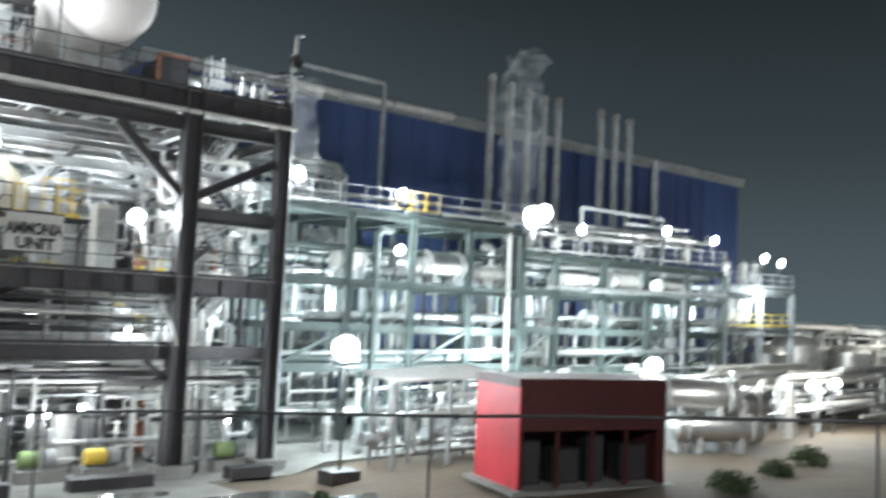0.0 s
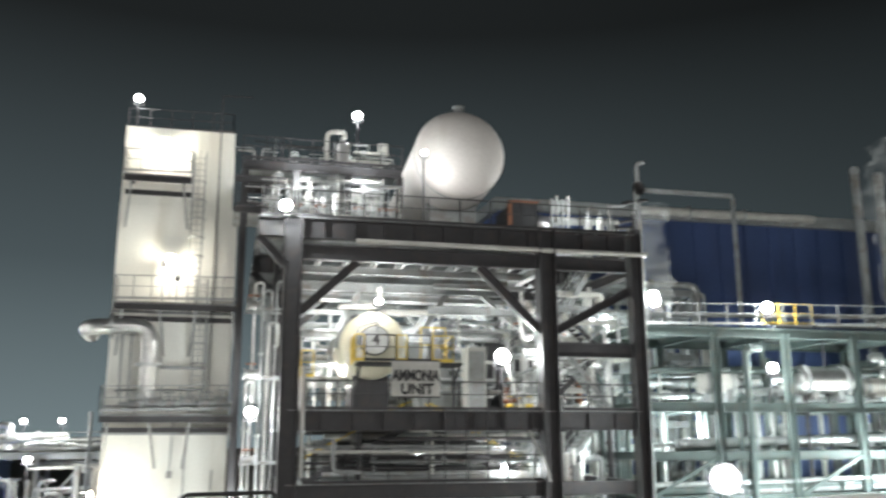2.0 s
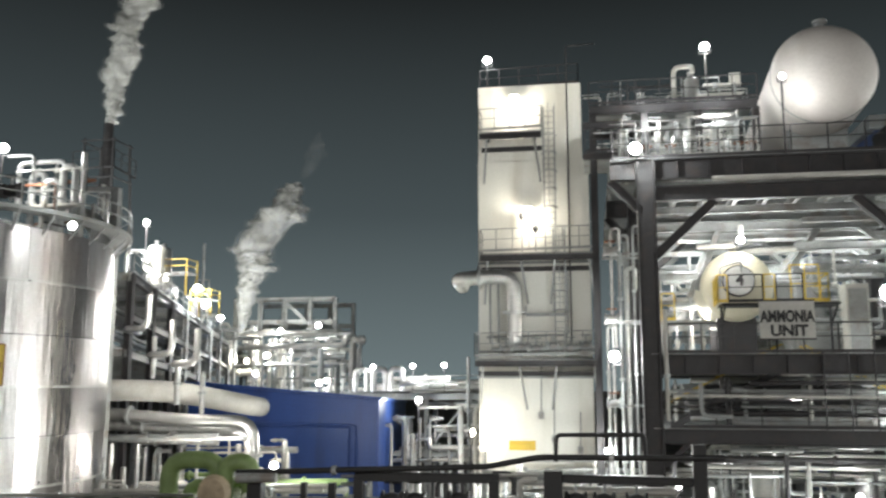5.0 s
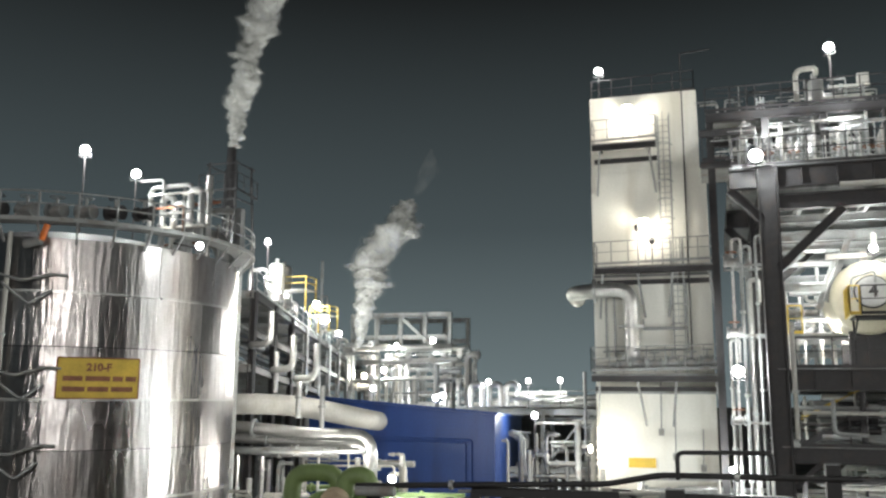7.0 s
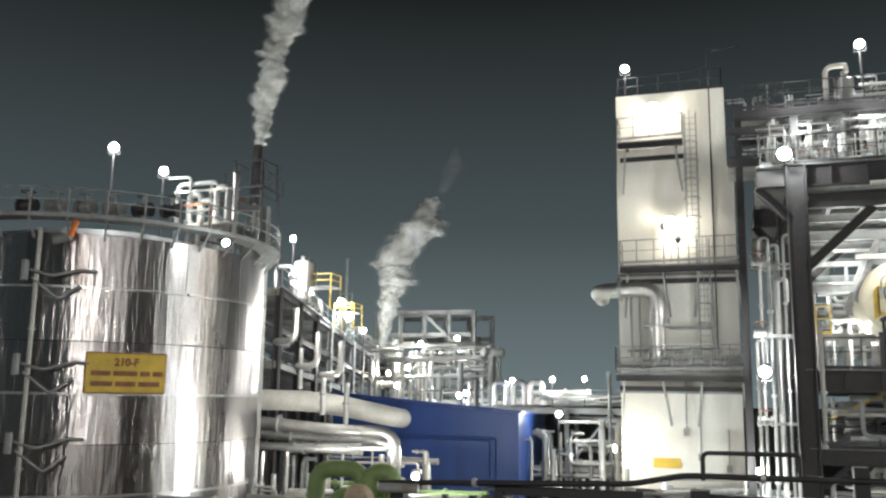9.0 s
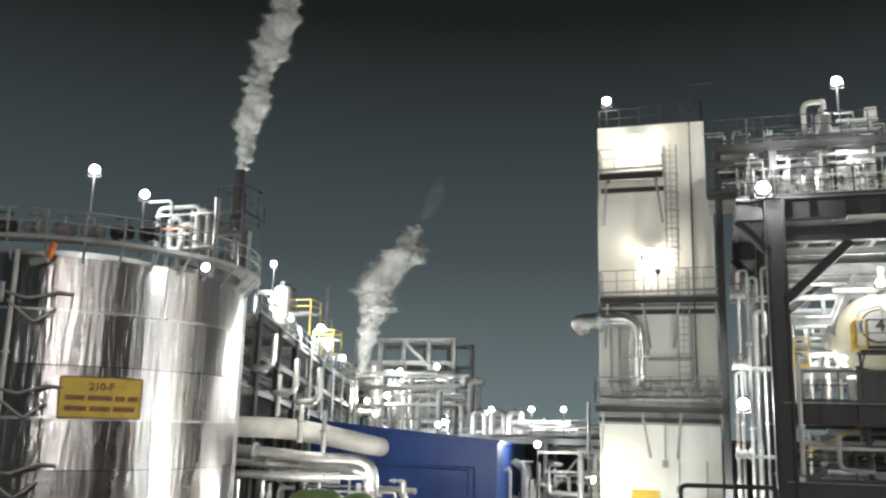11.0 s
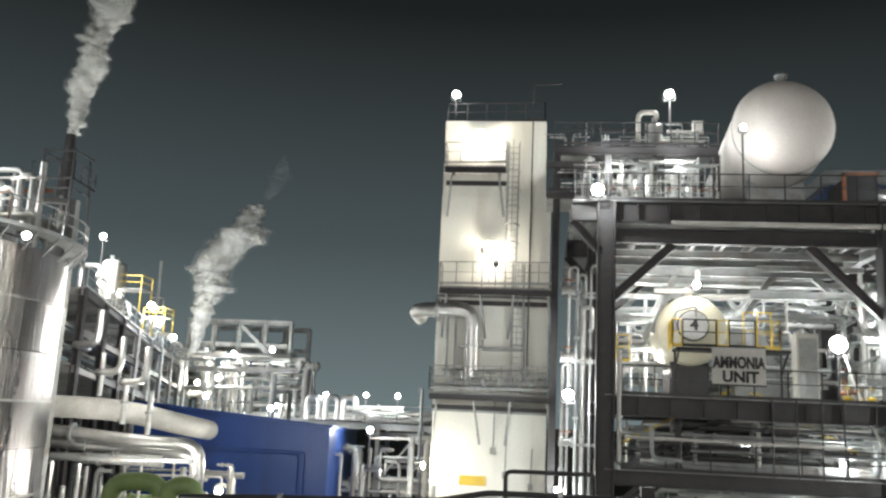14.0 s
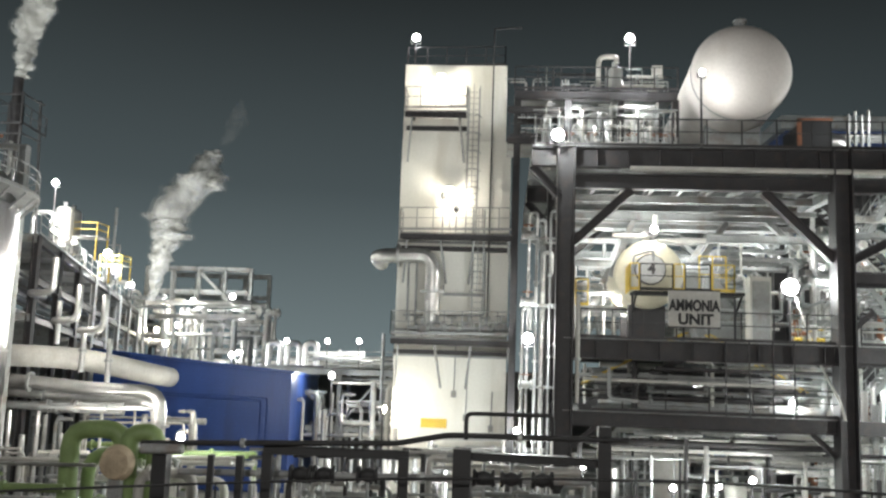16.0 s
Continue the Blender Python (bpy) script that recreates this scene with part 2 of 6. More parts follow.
# ---- fittings used everywhere ----
def flood(at, face=180, size=0.55, power=600, warm=False, pole=0.0, spread=0.5, group="floodlights", arm=None):
    """A floodlight head whose lens looks along the azimuth face (0 is +y), on a pole that stands pole metres below it."""
    ob = thing("floodlight", "bright white floodlight in a grey housing, lit" if not warm else "warm white floodlight in a grey housing, lit", "floodlight", at, group, turn=-face)
    s = size
    hs = part("housing", Shape().lathe([(0.01, -0.34 * s), (0.16 * s, -0.32 * s), (0.24 * s, -0.14 * s), (0.46 * s, -0.01), (0.46 * s, 0.02), (0.40 * s, 0.02)], (0, 0, 0), (0, 1, 0), 20), DARK, ob)
    part("lens", Shape().lathe([(0.38 * s, 0.01), (0.37 * s, 0.03 * s), (0.26 * s, 0.07 * s), (0.01, 0.09 * s)], (0, 0, 0), (0, 1, 0), 20), LAMPW if warm else LAMP, hs, "glowing lens")
    part("bracket", Shape().tube([(-s * 0.48, -0.1, 0), (-s * 0.48, -0.1, -s * 0.6), (s * 0.48, -0.1, -s * 0.6), (s * 0.48, -0.1, 0)], 0.03, 6, 1.0, 2), DARK, ob)
    if pole:
        part("pole", Shape().cyl((0, -0.1, -s * 0.6), (0, -0.1, -pole), 0.045, 8), DARK, ob)
    if arm:
        part("arm", Shape().bar((0, -0.1, -s * 0.3), Matrix.Rotation(radians(face), 3, "Z") @ Vector(arm), 0.08), DARK, ob)
    if power:
        a = radians(face)
        light("floodlight_light", (at[0] + math.sin(a) * spread, at[1] + math.cos(a) * spread, at[2]), power, (1.0, 0.92, 0.74) if warm else (0.96, 1.0, 0.97), 0.2)
    return ob


def guardrail(points, base, label="grey steel guardrail with two rails on a deck edge", material=None, h=1.1, step=1.5, name="guardrail"):
    """Posts, two rails and a toe board along the points (x, y) at height base."""
    material = material or GREYS
    ob = thing(name, label, "guardrail", (points[0][0], points[0][1], base))
    o = Vector((points[0][0], points[0][1], base + lift(points[0][1], points[0][0])))
    for (x0, y0), (x1, y1) in zip(points, points[1:]):
        a, b = Vector((x0, y0, base + lift(y0, x0))) - o, Vector((x1, y1, base + lift(y1, x1))) - o
        n = max(1, round((b - a).length / step))
        for k in range(n + 1):
            p = a.lerp(b, k / n)
            part("post", Shape().bar(p, p + Vector((0, 0, h)), 0.05), material, ob)
        part("top_rail", Shape().cyl(a + Vector((0, 0, h)), b + Vector((0, 0, h)), 0.028, 8), material, ob)
        part("middle_rail", Shape().cyl(a + Vector((0, 0, h * 0.55)), b + Vector((0, 0, h * 0.55)), 0.02, 8), material, ob)
        part("toe_board", Shape().bar(a + Vector((0, 0, 0.07)), b + Vector((0, 0, 0.07)), 0.02, 0.12), material, ob)
    return ob


def pipe(points, r, material=None, label="insulated silver pipe with elbows", flanges=(), name="pipe", seg=10, bend=3.0, group=""):
    """A pipe run; flanges: fractions of the way along each straight where a flange pair sits."""
    material = material or CLAD
    ob = thing(name, label, "pipe", points[0], group)
    o = Vector((points[0][0], points[0][1], points[0][2] + lift(points[0][1], points[0][0])))
    rel = [Vector((p[0], p[1], p[2] + lift(p[1], p[0]))) - o for p in points]
    run = part("run", Shape().tube(rel, r, seg, bend), material, ob)
    for q in flanges:
        i = int(q)
        a, b = rel[i], rel[i + 1]
        p, d = a.lerp(b, q - i), (b - a).normalized()
        part("flange", Shape().cyl(p - d * 0.06, p + d * 0.06, r * 1.6, seg), GALV, run)
    return ob


def valve(at, r=0.16, h=0.7, material=None, stand=0.4):
    ob = thing("valve", "grey hand valve with a wheel on a stem", "valve", at)
    part("body", Shape().lathe([(0.01, -r * 2), (r * 1.6, -r * 2), (r * 1.6, -r * 1.5), (r, -r * 1.2), (r * 1.4, 0), (r, r * 1.2), (r * 1.6, r * 1.5), (r * 1.6, r * 2), (0.01, r * 2)], (0, 0, 0), (1, 0, 0), 12), material or GREYS, ob)
    part("stand", Shape().bar((0, 0, -stand), (0, 0, 0), r * 0.5), GREYS, ob)
    stem = part("stem", Shape().cyl((0, 0, 0), (0, 0, h), r * 0.3, 8), GALV, ob)
    part("wheel", Shape().tube([(math.cos(a) * r * 1.5, math.sin(a) * r * 1.5, h) for a in [k * math.pi / 5 for k in range(11)]], 0.025, 6), material or RUST, stem)
    return ob


def ladder(x, y, z0, z1, w=0.5, face=-1, cage=True, material=None):
    material = material or GREYS
    ob = thing("ladder", "grey steel access ladder with safety cage", "ladder", (x, y, z0))
    h = z1 - z0
    for s in (-1, 1):
        part("stile", Shape().bar((s * w / 2, 0, 0), (s * w / 2, 0, h), 0.06), material, ob)
    for k in range(int(h / 0.3)):
        part("rung", Shape().cyl((-w / 2, 0, 0.2 + k * 0.3), (w / 2, 0, 0.2 + k * 0.3), 0.015, 6), material, ob)
    if cage:
        for k in range(int((h - 2) / 0.9)):
            z = 2.2 + k * 0.9
            part("hoop", Shape().tube([(math.cos(a) * 0.36, face * (math.sin(a) * 0.68), z) for a in [j * math.pi / 8 for j in range(9)]], 0.022, 6), material, ob)
        for a in (0.6, 1.57, 2.5):
            part("cage_bar", Shape().bar((math.cos(a) * 0.36, face * math.sin(a) * 0.68, 2.2), (math.cos(a) * 0.36, face * math.sin(a) * 0.68, h), 0.035), material, ob)
    return ob


def stairs(a, b, w=0.9, material=None, label="grey steel staircase with open treads"):
    """A straight flight from a to b."""
    material = material or GREYS
    ob = thing("staircase", label, "staircase", a)
    d = Vector(b) - Vector(a)
    flat = Vector((d.x, d.y, 0))
    side = Vector((-flat.y, flat.x, 0)).normalized() * w / 2
    for s in (-1, 1):
        part("stringer", Shape().bar(side * s, d + side * s, 0.06, 0.25), material, ob)
        part("handrail", Shape().cyl(side * s + Vector((0, 0, 1)), d + side * s + Vector((0, 0, 1)), 0.025, 8), material, ob)
        for q in (0.05, 0.35, 0.65, 0.95):
            part("post", Shape().bar(d * q + side * s, d * q + side * s + Vector((0, 0, 1)), 0.045), material, ob)
    n = max(3, round(d.z / 0.2))
    for k in range(n):
        p = d * ((k + 0.5) / n)
        f = flat.normalized() * 0.13
        part("tread", Shape().add([p - side - f, p + side - f, p + side + f, p - side + f, p - side - f + Vector((0, 0, 0.04)), p + side - f + Vector((0, 0, 0.04)), p + side + f + Vector((0, 0, 0.04)), p - side + f + Vector((0, 0, 0.04))],
                                  [(0, 3, 2, 1), (4, 5, 6, 7), (0, 1, 5, 4), (1, 2, 6, 5), (2, 3, 7, 6), (3, 0, 4, 7)]), GALV, ob)
    return ob


# ---- ground ----
g = Shape()
N = 120
for i in range(N + 1):
    for j in range(N + 1):
        x, y = (i / N - 0.5) * 2, (j / N - 0.5) * 2
        x, y = math.copysign(abs(x) ** 3.4, x) * 1500, math.copysign(abs(y) ** 3.4, y) * 1500
        g.v.append((x, y, -0.12 + lift(y, x) + 0.06 * noise.noise((x * 0.15, y * 0.15, 0))))
g.f = [(i * (N + 1) + j, (i + 1) * (N + 1) + j, (i + 1) * (N + 1) + j + 1, i * (N + 1) + j + 1) for i in range(N) for j in range(N)]
solid("ground", g, SOIL, "dry brown soil ground with patches", "ground", "structure")
def slab(x0, x1, y0, y1, z0, z1):
    """A paved slab that follows the fall of the site."""
    sh = Shape()
    bends = [x0] + [b for b in (-45.0, -1.0, 17.7, 19.3, 75.0) if x0 < b < x1] + [x1]
    for a, b in zip(bends, bends[1:]):
        c = [(a, y0), (b, y0), (b, y1), (a, y1)]
        sh.add([(x, y, z + lift(y, x)) for z in (z0, z1) for x, y in c], [(0, 3, 2, 1), (4, 5, 6, 7), (0, 1, 5, 4), (1, 2, 6, 5), (2, 3, 7, 6), (3, 0, 4, 7)])
    return sh


solid("pavement", slab(-60, 14.0, 29.5, 130, -0.25, 0.0), CONC, "stained grey concrete plant floor", "pavement", "structure", smooth=None)
solid("pavement_apron", slab(14.01, 100, 33.0, 130, -0.25, -0.004), CONC, "stained grey concrete plant floor", "pavement", "structure", smooth=None)
solid("road", slab(-80, 80, -9, 6, -0.2, 0.02), mat("asphalt", (0.05, 0.05, 0.05), 0.9, 0, 0.3, 0.5, 0.4, 25), "dark asphalt road beside the plant", "road", "structure", smooth=None)

# the camera stands on a raised viewing deck
vd = thing("viewing_deck", "concrete viewing deck on four legs above the road", "deck", (0, -0.6, 0))
part("slab", Shape().box(-1.6, 1.6, -1.4, 1.0, 3.2, 3.4), CONC, vd)
for sx in (-1.4, 1.4):
    for sy in (-1.2, 0.8):
        part("leg", Shape().box(sx - 0.12, sx + 0.12, sy - 0.12, sy + 0.12, 0.02, 3.2), CONC, vd)

# ---- ammonia unit: dark steel structure ----
CX = (2.35, 13.2, 17.4)
YF, YM, YB = 35.0, 43.0, 51.0
sa = thing("steel_structure", "dark painted multi-level steel process structure on concrete feet", "structure", (CX[0], YF, 0))
O = Vector((CX[0], YF, 0))


def rel(*p):
    return Vector(p) - O


for y in (YF, YM, YB):
    for x in CX:
        w = 0.8 if x < 17 else 0.6
        top = 15.95 if x < 17 else 16.2
        part("column", Shape().ibeam(rel(x, y, 0.5), rel(x, y, top), w, w * 0.9, (1, 0, 0), 0.06), DARK if y < 50 else GREYS, sa)
        part("base_plinth", Shape().box(x - O.x - 0.7, x - O.x + 0.7, y - O.y - 0.7, y - O.y + 0.7, 0.0, 0.5), CONC, sa, "concrete plinth")
for y in (YF, YM, YB):
    m = DARK if y < 50 else GREYS
    for z, h in ((15.5, 0.85), (14.5, 0.6), (7.75, 0.75), (5.02, 0.55)):
        for x0, x1 in zip(CX, CX[1:]):
            part("beam", Shape().ibeam(rel(x0 + 0.4, y, z), rel(x1 - 0.4, y, z), 0.4, h), m, sa)
    part("beam", Shape().ibeam(rel(CX[1] + 0.4, y, 10.75), rel(CX[2] - 0.3, y, 10.75), 0.35, 0.6), m, sa)
    if y == YF:
        for z, h in ((15.5, 0.72), (7.75, 0.62)):
            for k in range(1, 12):
                x = CX[0] + k * (CX[2] - CX[0]) / 12
                if min(abs(x - c) for c in CX) > 0.6:
                    part("stiffener", Shape().box(x - O.x - 0.015, x - O.x + 0.015, -0.19, 0.19, z - h / 2, z + h / 2), m, sa)
    part("beam", Shape().ibeam(rel(CX[0] - 1.4, y, 15.5), rel(CX[0] - 0.4, y, 15.5), 0.4, 0.8), m, sa)
    for a, b in (((CX[0] + 0.3, 12.0), (5.0, 14.2)), ((10.2, 14.2), (CX[1] - 0.3, 11.5)), ((CX[1] + 0.3, 11.5), (CX[2] - 0.3, 13.4)), ((CX[0] - 0.3, 13.9), (CX[0] - 1.4, 15.1))):
        part("brace", Shape().ibeam(rel(a[0], y, a[1]), rel(b[0], y, b[1]), 0.35, 0.35), m, sa)
    for a, b in (((CX[1] - 0.4, 3.9), (CX[1] - 1.3, 4.75)), ((CX[0] + 0.4, 3.9), (CX[0] + 1.3, 4.75))):
        part("knee_brace", Shape().ibeam(rel(a[0], y, a[1]), rel(b[0], y, b[1]), 0.2, 0.2), m, sa)
for z, h in ((15.45, 0.6), (14.4, 0.5), (7.7, 0.6), (5.0, 0.5)):
    for x in CX:
        for y0, y1 in ((YF, YM), (YM, YB)):
            part("cross_beam", Shape().ibeam(rel(x, y0 + 0.4, z), rel(x, y1 - 0.4, z), 0.35, h), DARK if x > 17 or x < 3 else GREYS, sa)
    for k in range(1, 9):
        x = CX[0] + k * (CX[1] - CX[0]) / 9
        part("joist", Shape().ibeam(rel(x, YF + 0.2, z + 0.1), rel(x, YB - 0.2, z + 0.1), 0.16, 0.3), GREYS, sa)
    for k in range(1, 8):
        y = YF + k * 2.0
        part("joist", Shape().ibeam(rel(CX[0] + 0.4, y, z - 0.2), rel(CX[1] - 0.4, y, z - 0.2), 0.18, 0.32), GREYS, sa)
for z, x0, x1 in ((15.93, CX[0] - 1.4, CX[2]), (8.14, CX[0], CX[2]), (5.3, CX[0], CX[1])):
    part("deck_plate", Shape().box(x0 - O.x, x1 - O.x, -0.15, YB - YF, z, z + 0.03), GREYS, sa, "chequer plate deck")
for k, (y, z) in enumerate(((36.6, 13.6), (37.9, 12.7), (39.4, 13.4), (41.2, 11.9), (42.2, 13.1), (44.6, 12.4), (46.4, 11.2), (48.2, 13.2), (49.6, 12.0), (45.5, 9.8), (47.5, 9.2), (50.0, 10.4))):
    part("tie_beam", Shape().ibeam(rel(CX[0] + 0.4 if k > 1 else 8.6, y, z), rel(CX[1] - 0.4, y, z), 0.2, 0.34 if k % 2 else 0.22), GREYS, sa)
for k, (y, z) in enumerate(((37.5, 12.9), (40.5, 11.6), (43.5, 13.5), (46.0, 12.2), (48.5, 10.2), (41.5, 9.4), (45.0, 6.6), (47.0, 5.9), (42.0, 3.4), (46.0, 2.6))):
    part("tie_beam", Shape().ibeam(rel(CX[1] + 0.4, y, z), rel(CX[2] - 0.3, y, z), 0.2, 0.3), GREYS, sa)
    part("tie_brace", Shape().bar(rel(CX[1] + 0.4, y, z - 1.6), rel(CX[2] - 0.3, y, z), 0.14), GREYS, sa)
for y, z in ((YM, 8.2), (YB, 8.2), (YB, 5.3)):
    part("brace", Shape().ibeam(rel(CX[0] + 0.3, y, z), rel(7.8, y, 14.0), 0.25, 0.25), GREYS, sa)
    part("brace", Shape().ibeam(rel(CX[1] - 0.3, y, z), rel(8.0, y, 14.0), 0.25, 0.25), GREYS, sa)

for y in (38.6, 41.6):
    part("portal_beam", Shape().ibeam(rel(CX[0] + 0.5, y, 13.75), rel(CX[1] - 0.5, y, 13.75), 0.3, 0.4), GREYS, sa)
    for a, b in (((5.6, 13.6), (4.6, 11.0)), ((9.7, 13.6), (8.6, 12.0)), ((11.4, 13.6), (12.7, 12.4)), ((4.2, 13.6), (2.9, 12.6))):
        part("portal_brace", Shape().ibeam(rel(a[0], y, a[1]), rel(b[0], y, b[1]), 0.26, 0.26), GREYS, sa)
guardrail([(1.1, YF - 0.1), (17.6, YF - 0.1)], 15.96, "dark steel guardrail along the top deck", DARK, 1.15, 1.37)
guardrail([(3.0, YF - 0.1), (13.0, YF - 0.1)], 8.17, "dark steel guardrail along the sign deck", DARK, 1.15, 1.25)
guardrail([(13.8, YF - 0.1), (17.2, YF - 0.1)], 8.17, "dark steel guardrail along the sign deck", DARK, 1.1, 1.1)
guardrail([(3.0, YF - 0.1), (13.0, YF - 0.1)], 5.33, "dark steel guardrail on the lower deck", DARK, 1.05, 1.7)
# stairs between the second and third row of columns
stairs((16.9, 37.0, 0.02), (14.3, 37.0, 5.0))
stairs((14.3, 38.6, 5.02), (16.9, 38.6, 8.1))
stairs((16.9, 37.0, 8.15), (14.3, 37.0, 11.4))
stairs((14.3, 38.6, 11.4), (16.9, 38.6, 15.5))
pipe([(4.9, 34.75, 15.0), (17.9, 34.75, 14.95)], 0.11, SIGNW, "white pipe along the top beam", name="pipe")

# ---- big drum on the top deck ----
dx, dy, dz, dr = 9.72, 36.3, 19.66, 2.06
dm = thing("pressure_drum", "pale grey horizontal pressure drum with a domed end on saddles", "vessel", (dx, dy, 15.96))
DA = Vector((0.07, 1, 0)).normalized()
C0 = Vector((0, 0, dz - 15.96))
part("shell", Shape().lathe([(dr - 0.03, 0), (dr - 0.03, 0.3), (dr, 0.32), (dr, 3.0), (dr * 1.004, 3.0), (dr * 1.004, 3.06), (dr, 3.06), (dr, 13.0), (0.01, 13.4)], C0, DA, 64), DRUMW, dm)
part("end_cap", Shape().lathe([(r, -h) for r, h in cap_profile(dr, 0.75, 10)], C0, DA, 64), DRUMW, dm, "domed end")
part("seam_ring", Shape().lathe([(dr + 0.001, -0.03), (dr + 0.03, -0.02), (dr + 0.03, 0.06), (dr + 0.001, 0.07)], C0, DA, 64), GREYS, dm, "grey seam ring")
for k in (2.2, 10.5):
    c = C0 + DA * k
    o = [(-1.15, -c.z), (1.15, -c.z), (1.15, -c.z + 0.12)] + [(math.cos(a) * (dr + 0.02), math.sin(a) * (dr + 0.02)) for a in [radians(-55 - 7 * j) for j in range(11)]] + [(-1.15, -c.z + 0.12)]
    part("saddle", Shape().prism(o, c - DA * 0.2, c + DA * 0.2), GREYS, dm, "grey steel saddle")
part("nozzle", Shape().cyl(C0 + Vector((0.05, 0.3, dr - 0.1)), C0 + Vector((0.05, 0.3, dr + 0.34)), 0.2, 16), GREYS, dm)
part("nozzle_flange", Shape().cyl(C0 + Vector((0.05, 0.3, dr + 0.26)), C0 + Vector((0.05, 0.3, dr + 0.36)), 0.29, 16), GREYS, dm)
# ---- white vessel on the sign deck ----
vx, vy, vz, vr = 6.1, 37.6, 11.2, 1.45
ve = thing("process_vessel", "cream insulated horizontal vessel with a round manway on its end", "vessel", (vx, vy, 8.17))
VA = Vector((0.06, 1, 0)).normalized()
V0 = Vector((0, 0, vz - 8.17))
part("shell", Shape().lathe([(vr, 0), (vr, 6.0), (0.01, 6.4)], V0, VA, 40), VESSEL, ve)
part("end_cap", Shape().lathe([(r, -h) for r, h in cap_profile(vr, 0.45)], V0, VA, 40), VESSEL, ve)
mw = part("manway", Shape().lathe([(0.01, -0.62), (0.60, -0.62), (0.60, -0.5), (0.5, -0.48), (0.5, -0.2)], V0 + Vector((0.02, 0, 0.15)), VA, 24), GALV, ve, "bolted manway cover")
part("manway_ring", Shape().lathe([(0.6, -0.5), (0.66, -0.5), (0.66, -0.3), (0.6, -0.3)], V0 + Vector((0.02, 0, 0.15)), VA, 24), DARK, ve, "dark flange ring")
for k in range(16):
    a = k * math.pi / 8
    c = V0 + Vector((0.02 + math.cos(a) * 0.54, -0.62, 0.15 + math.sin(a) * 0.54))
    part("bolt", Shape().cyl(c - Vector((0, 0.06, 0)), c + Vector((0, 0.1, 0)), 0.035, 6), GALV, mw)
part("manway_arm", Shape().tube([V0 + Vector((-0.75, -0.5, -0.1)), V0 + Vector((-0.75, -0.7, 0.7)), V0 + Vector((0.1, -0.7, 0.95)), V0 + Vector((0.1, -0.65, 0.5))], 0.05, 8), GREYS, ve)
for k in (1.0, 5.5):
    c = V0 + VA * k
    # dark material imitates the shade under the platform
    part("saddle", Shape().box(c.x - 0.8, c.x + 0.8, c.y - 0.15, c.y + 0.15, 0, 1.75), DARK, ve, "steel saddle, dark for the shade below the platform")
part("top_nozzle", Shape().cyl(V0 + Vector((0, 0.8, vr - 0.05)), V0 + Vector((0, 0.8, vr + 0.5)), 0.16, 12), DRUMW, ve)
plat = thing("vessel_platform", "black steel platform in front of the vessel", "platform", (5.2, 36.0, 8.17))
part("deck", Shape().box(0, 4.4, -0.4, 0.9, 1.95, 2.05), BLACK, plat)
for x in (0.1, 2.2, 4.3):
    part("leg", Shape().bar((x, 0.8, 0), (x, 0.8, 1.95), 0.08), BLACK, plat)
    part("strut", Shape().bar((x, 0.8, 1.2), (x, -0.3, 1.93), 0.06), BLACK, plat)
guardrail([(5.45, 35.65), (6.75, 35.65)], 10.22, "black guardrail on a vessel platform", BLACK, 1.1, 1.4)
guardrail([(5.05, 36.9), (5.05, 35.65), (5.4, 35.65)], 10.22, "yellow painted guardrail round a platform", YELLOW, 1.1, 0.35)
guardrail([(6.8, 35.65), (7.2, 35.65)], 10.22, "yellow painted guardrail round a platform", YELLOW, 1.1, 0.4)
guardrail([(7.25, 35.65), (8.25, 35.65)], 10.22, "black guardrail on a vessel platform", BLACK, 1.1, 1.0)
guardrail([(8.3, 35.65), (9.2, 35.65), (9.2, 36.9)], 10.22, "yellow painted guardrail round a platform", YELLOW, 1.1, 0.85)
guardrail([(8.1, 37.0), (9.2, 37.0)], 10.22, "yellow painted guardrail round a platform", YELLOW, 1.7, 0.5)


# ---- sign board ----
def letters(text, size, at, parent, material, name="lettering", squash=1.0, turn=0.0):
    cu = bpy.data.curves.new("lettering", "FONT")
    cu.body, cu.size, cu.extrude, cu.align_x, cu.align_y = text, size, 0.008, "CENTER", "CENTER"
    cu.offset = size * 0.042
    tmp = bpy.data.objects.new("lettering_curve", cu)
    scene.collection.objects.link(tmp)
    me = bpy.data.meshes.new_from_object(tmp.evaluated_get(bpy.context.evaluated_depsgraph_get()))
    bpy.data.objects.remove(tmp)
    me.materials.clear()
    me.materials.append(material)
    ob = new(name, me)
    ob.parent = parent
    ob.matrix_basis = pose(*at, 90, 0, turn) @ Matrix.Diagonal((squash, 1, 1, 1))
    return ob


num = letters("4", 0.62, (V0.x + 0.02, V0.y - 0.66, V0.z + 0.15), ve, DARK, name="painted_number")
sg = thing("sign_board", "white sign board with black lettering fixed to a railing", "sign", (7.41, 34.78, 9.4))
part("board", Shape().box(-1.0, 1.0, -0.03, 0.03, -0.7, 0.72), SIGNW, sg)
for z in (0.74, -0.72):
    part("frame_bar", Shape().bar((-1.02, 0, z), (1.02, 0, z), 0.06), DARK, sg)
letters("AMMONIA", 0.60, (0, -0.045, 0.12), sg, BLACK, squash=0.68)
letters("UNIT", 0.58, (0.05, -0.045, -0.42), sg, BLACK, squash=1.0)

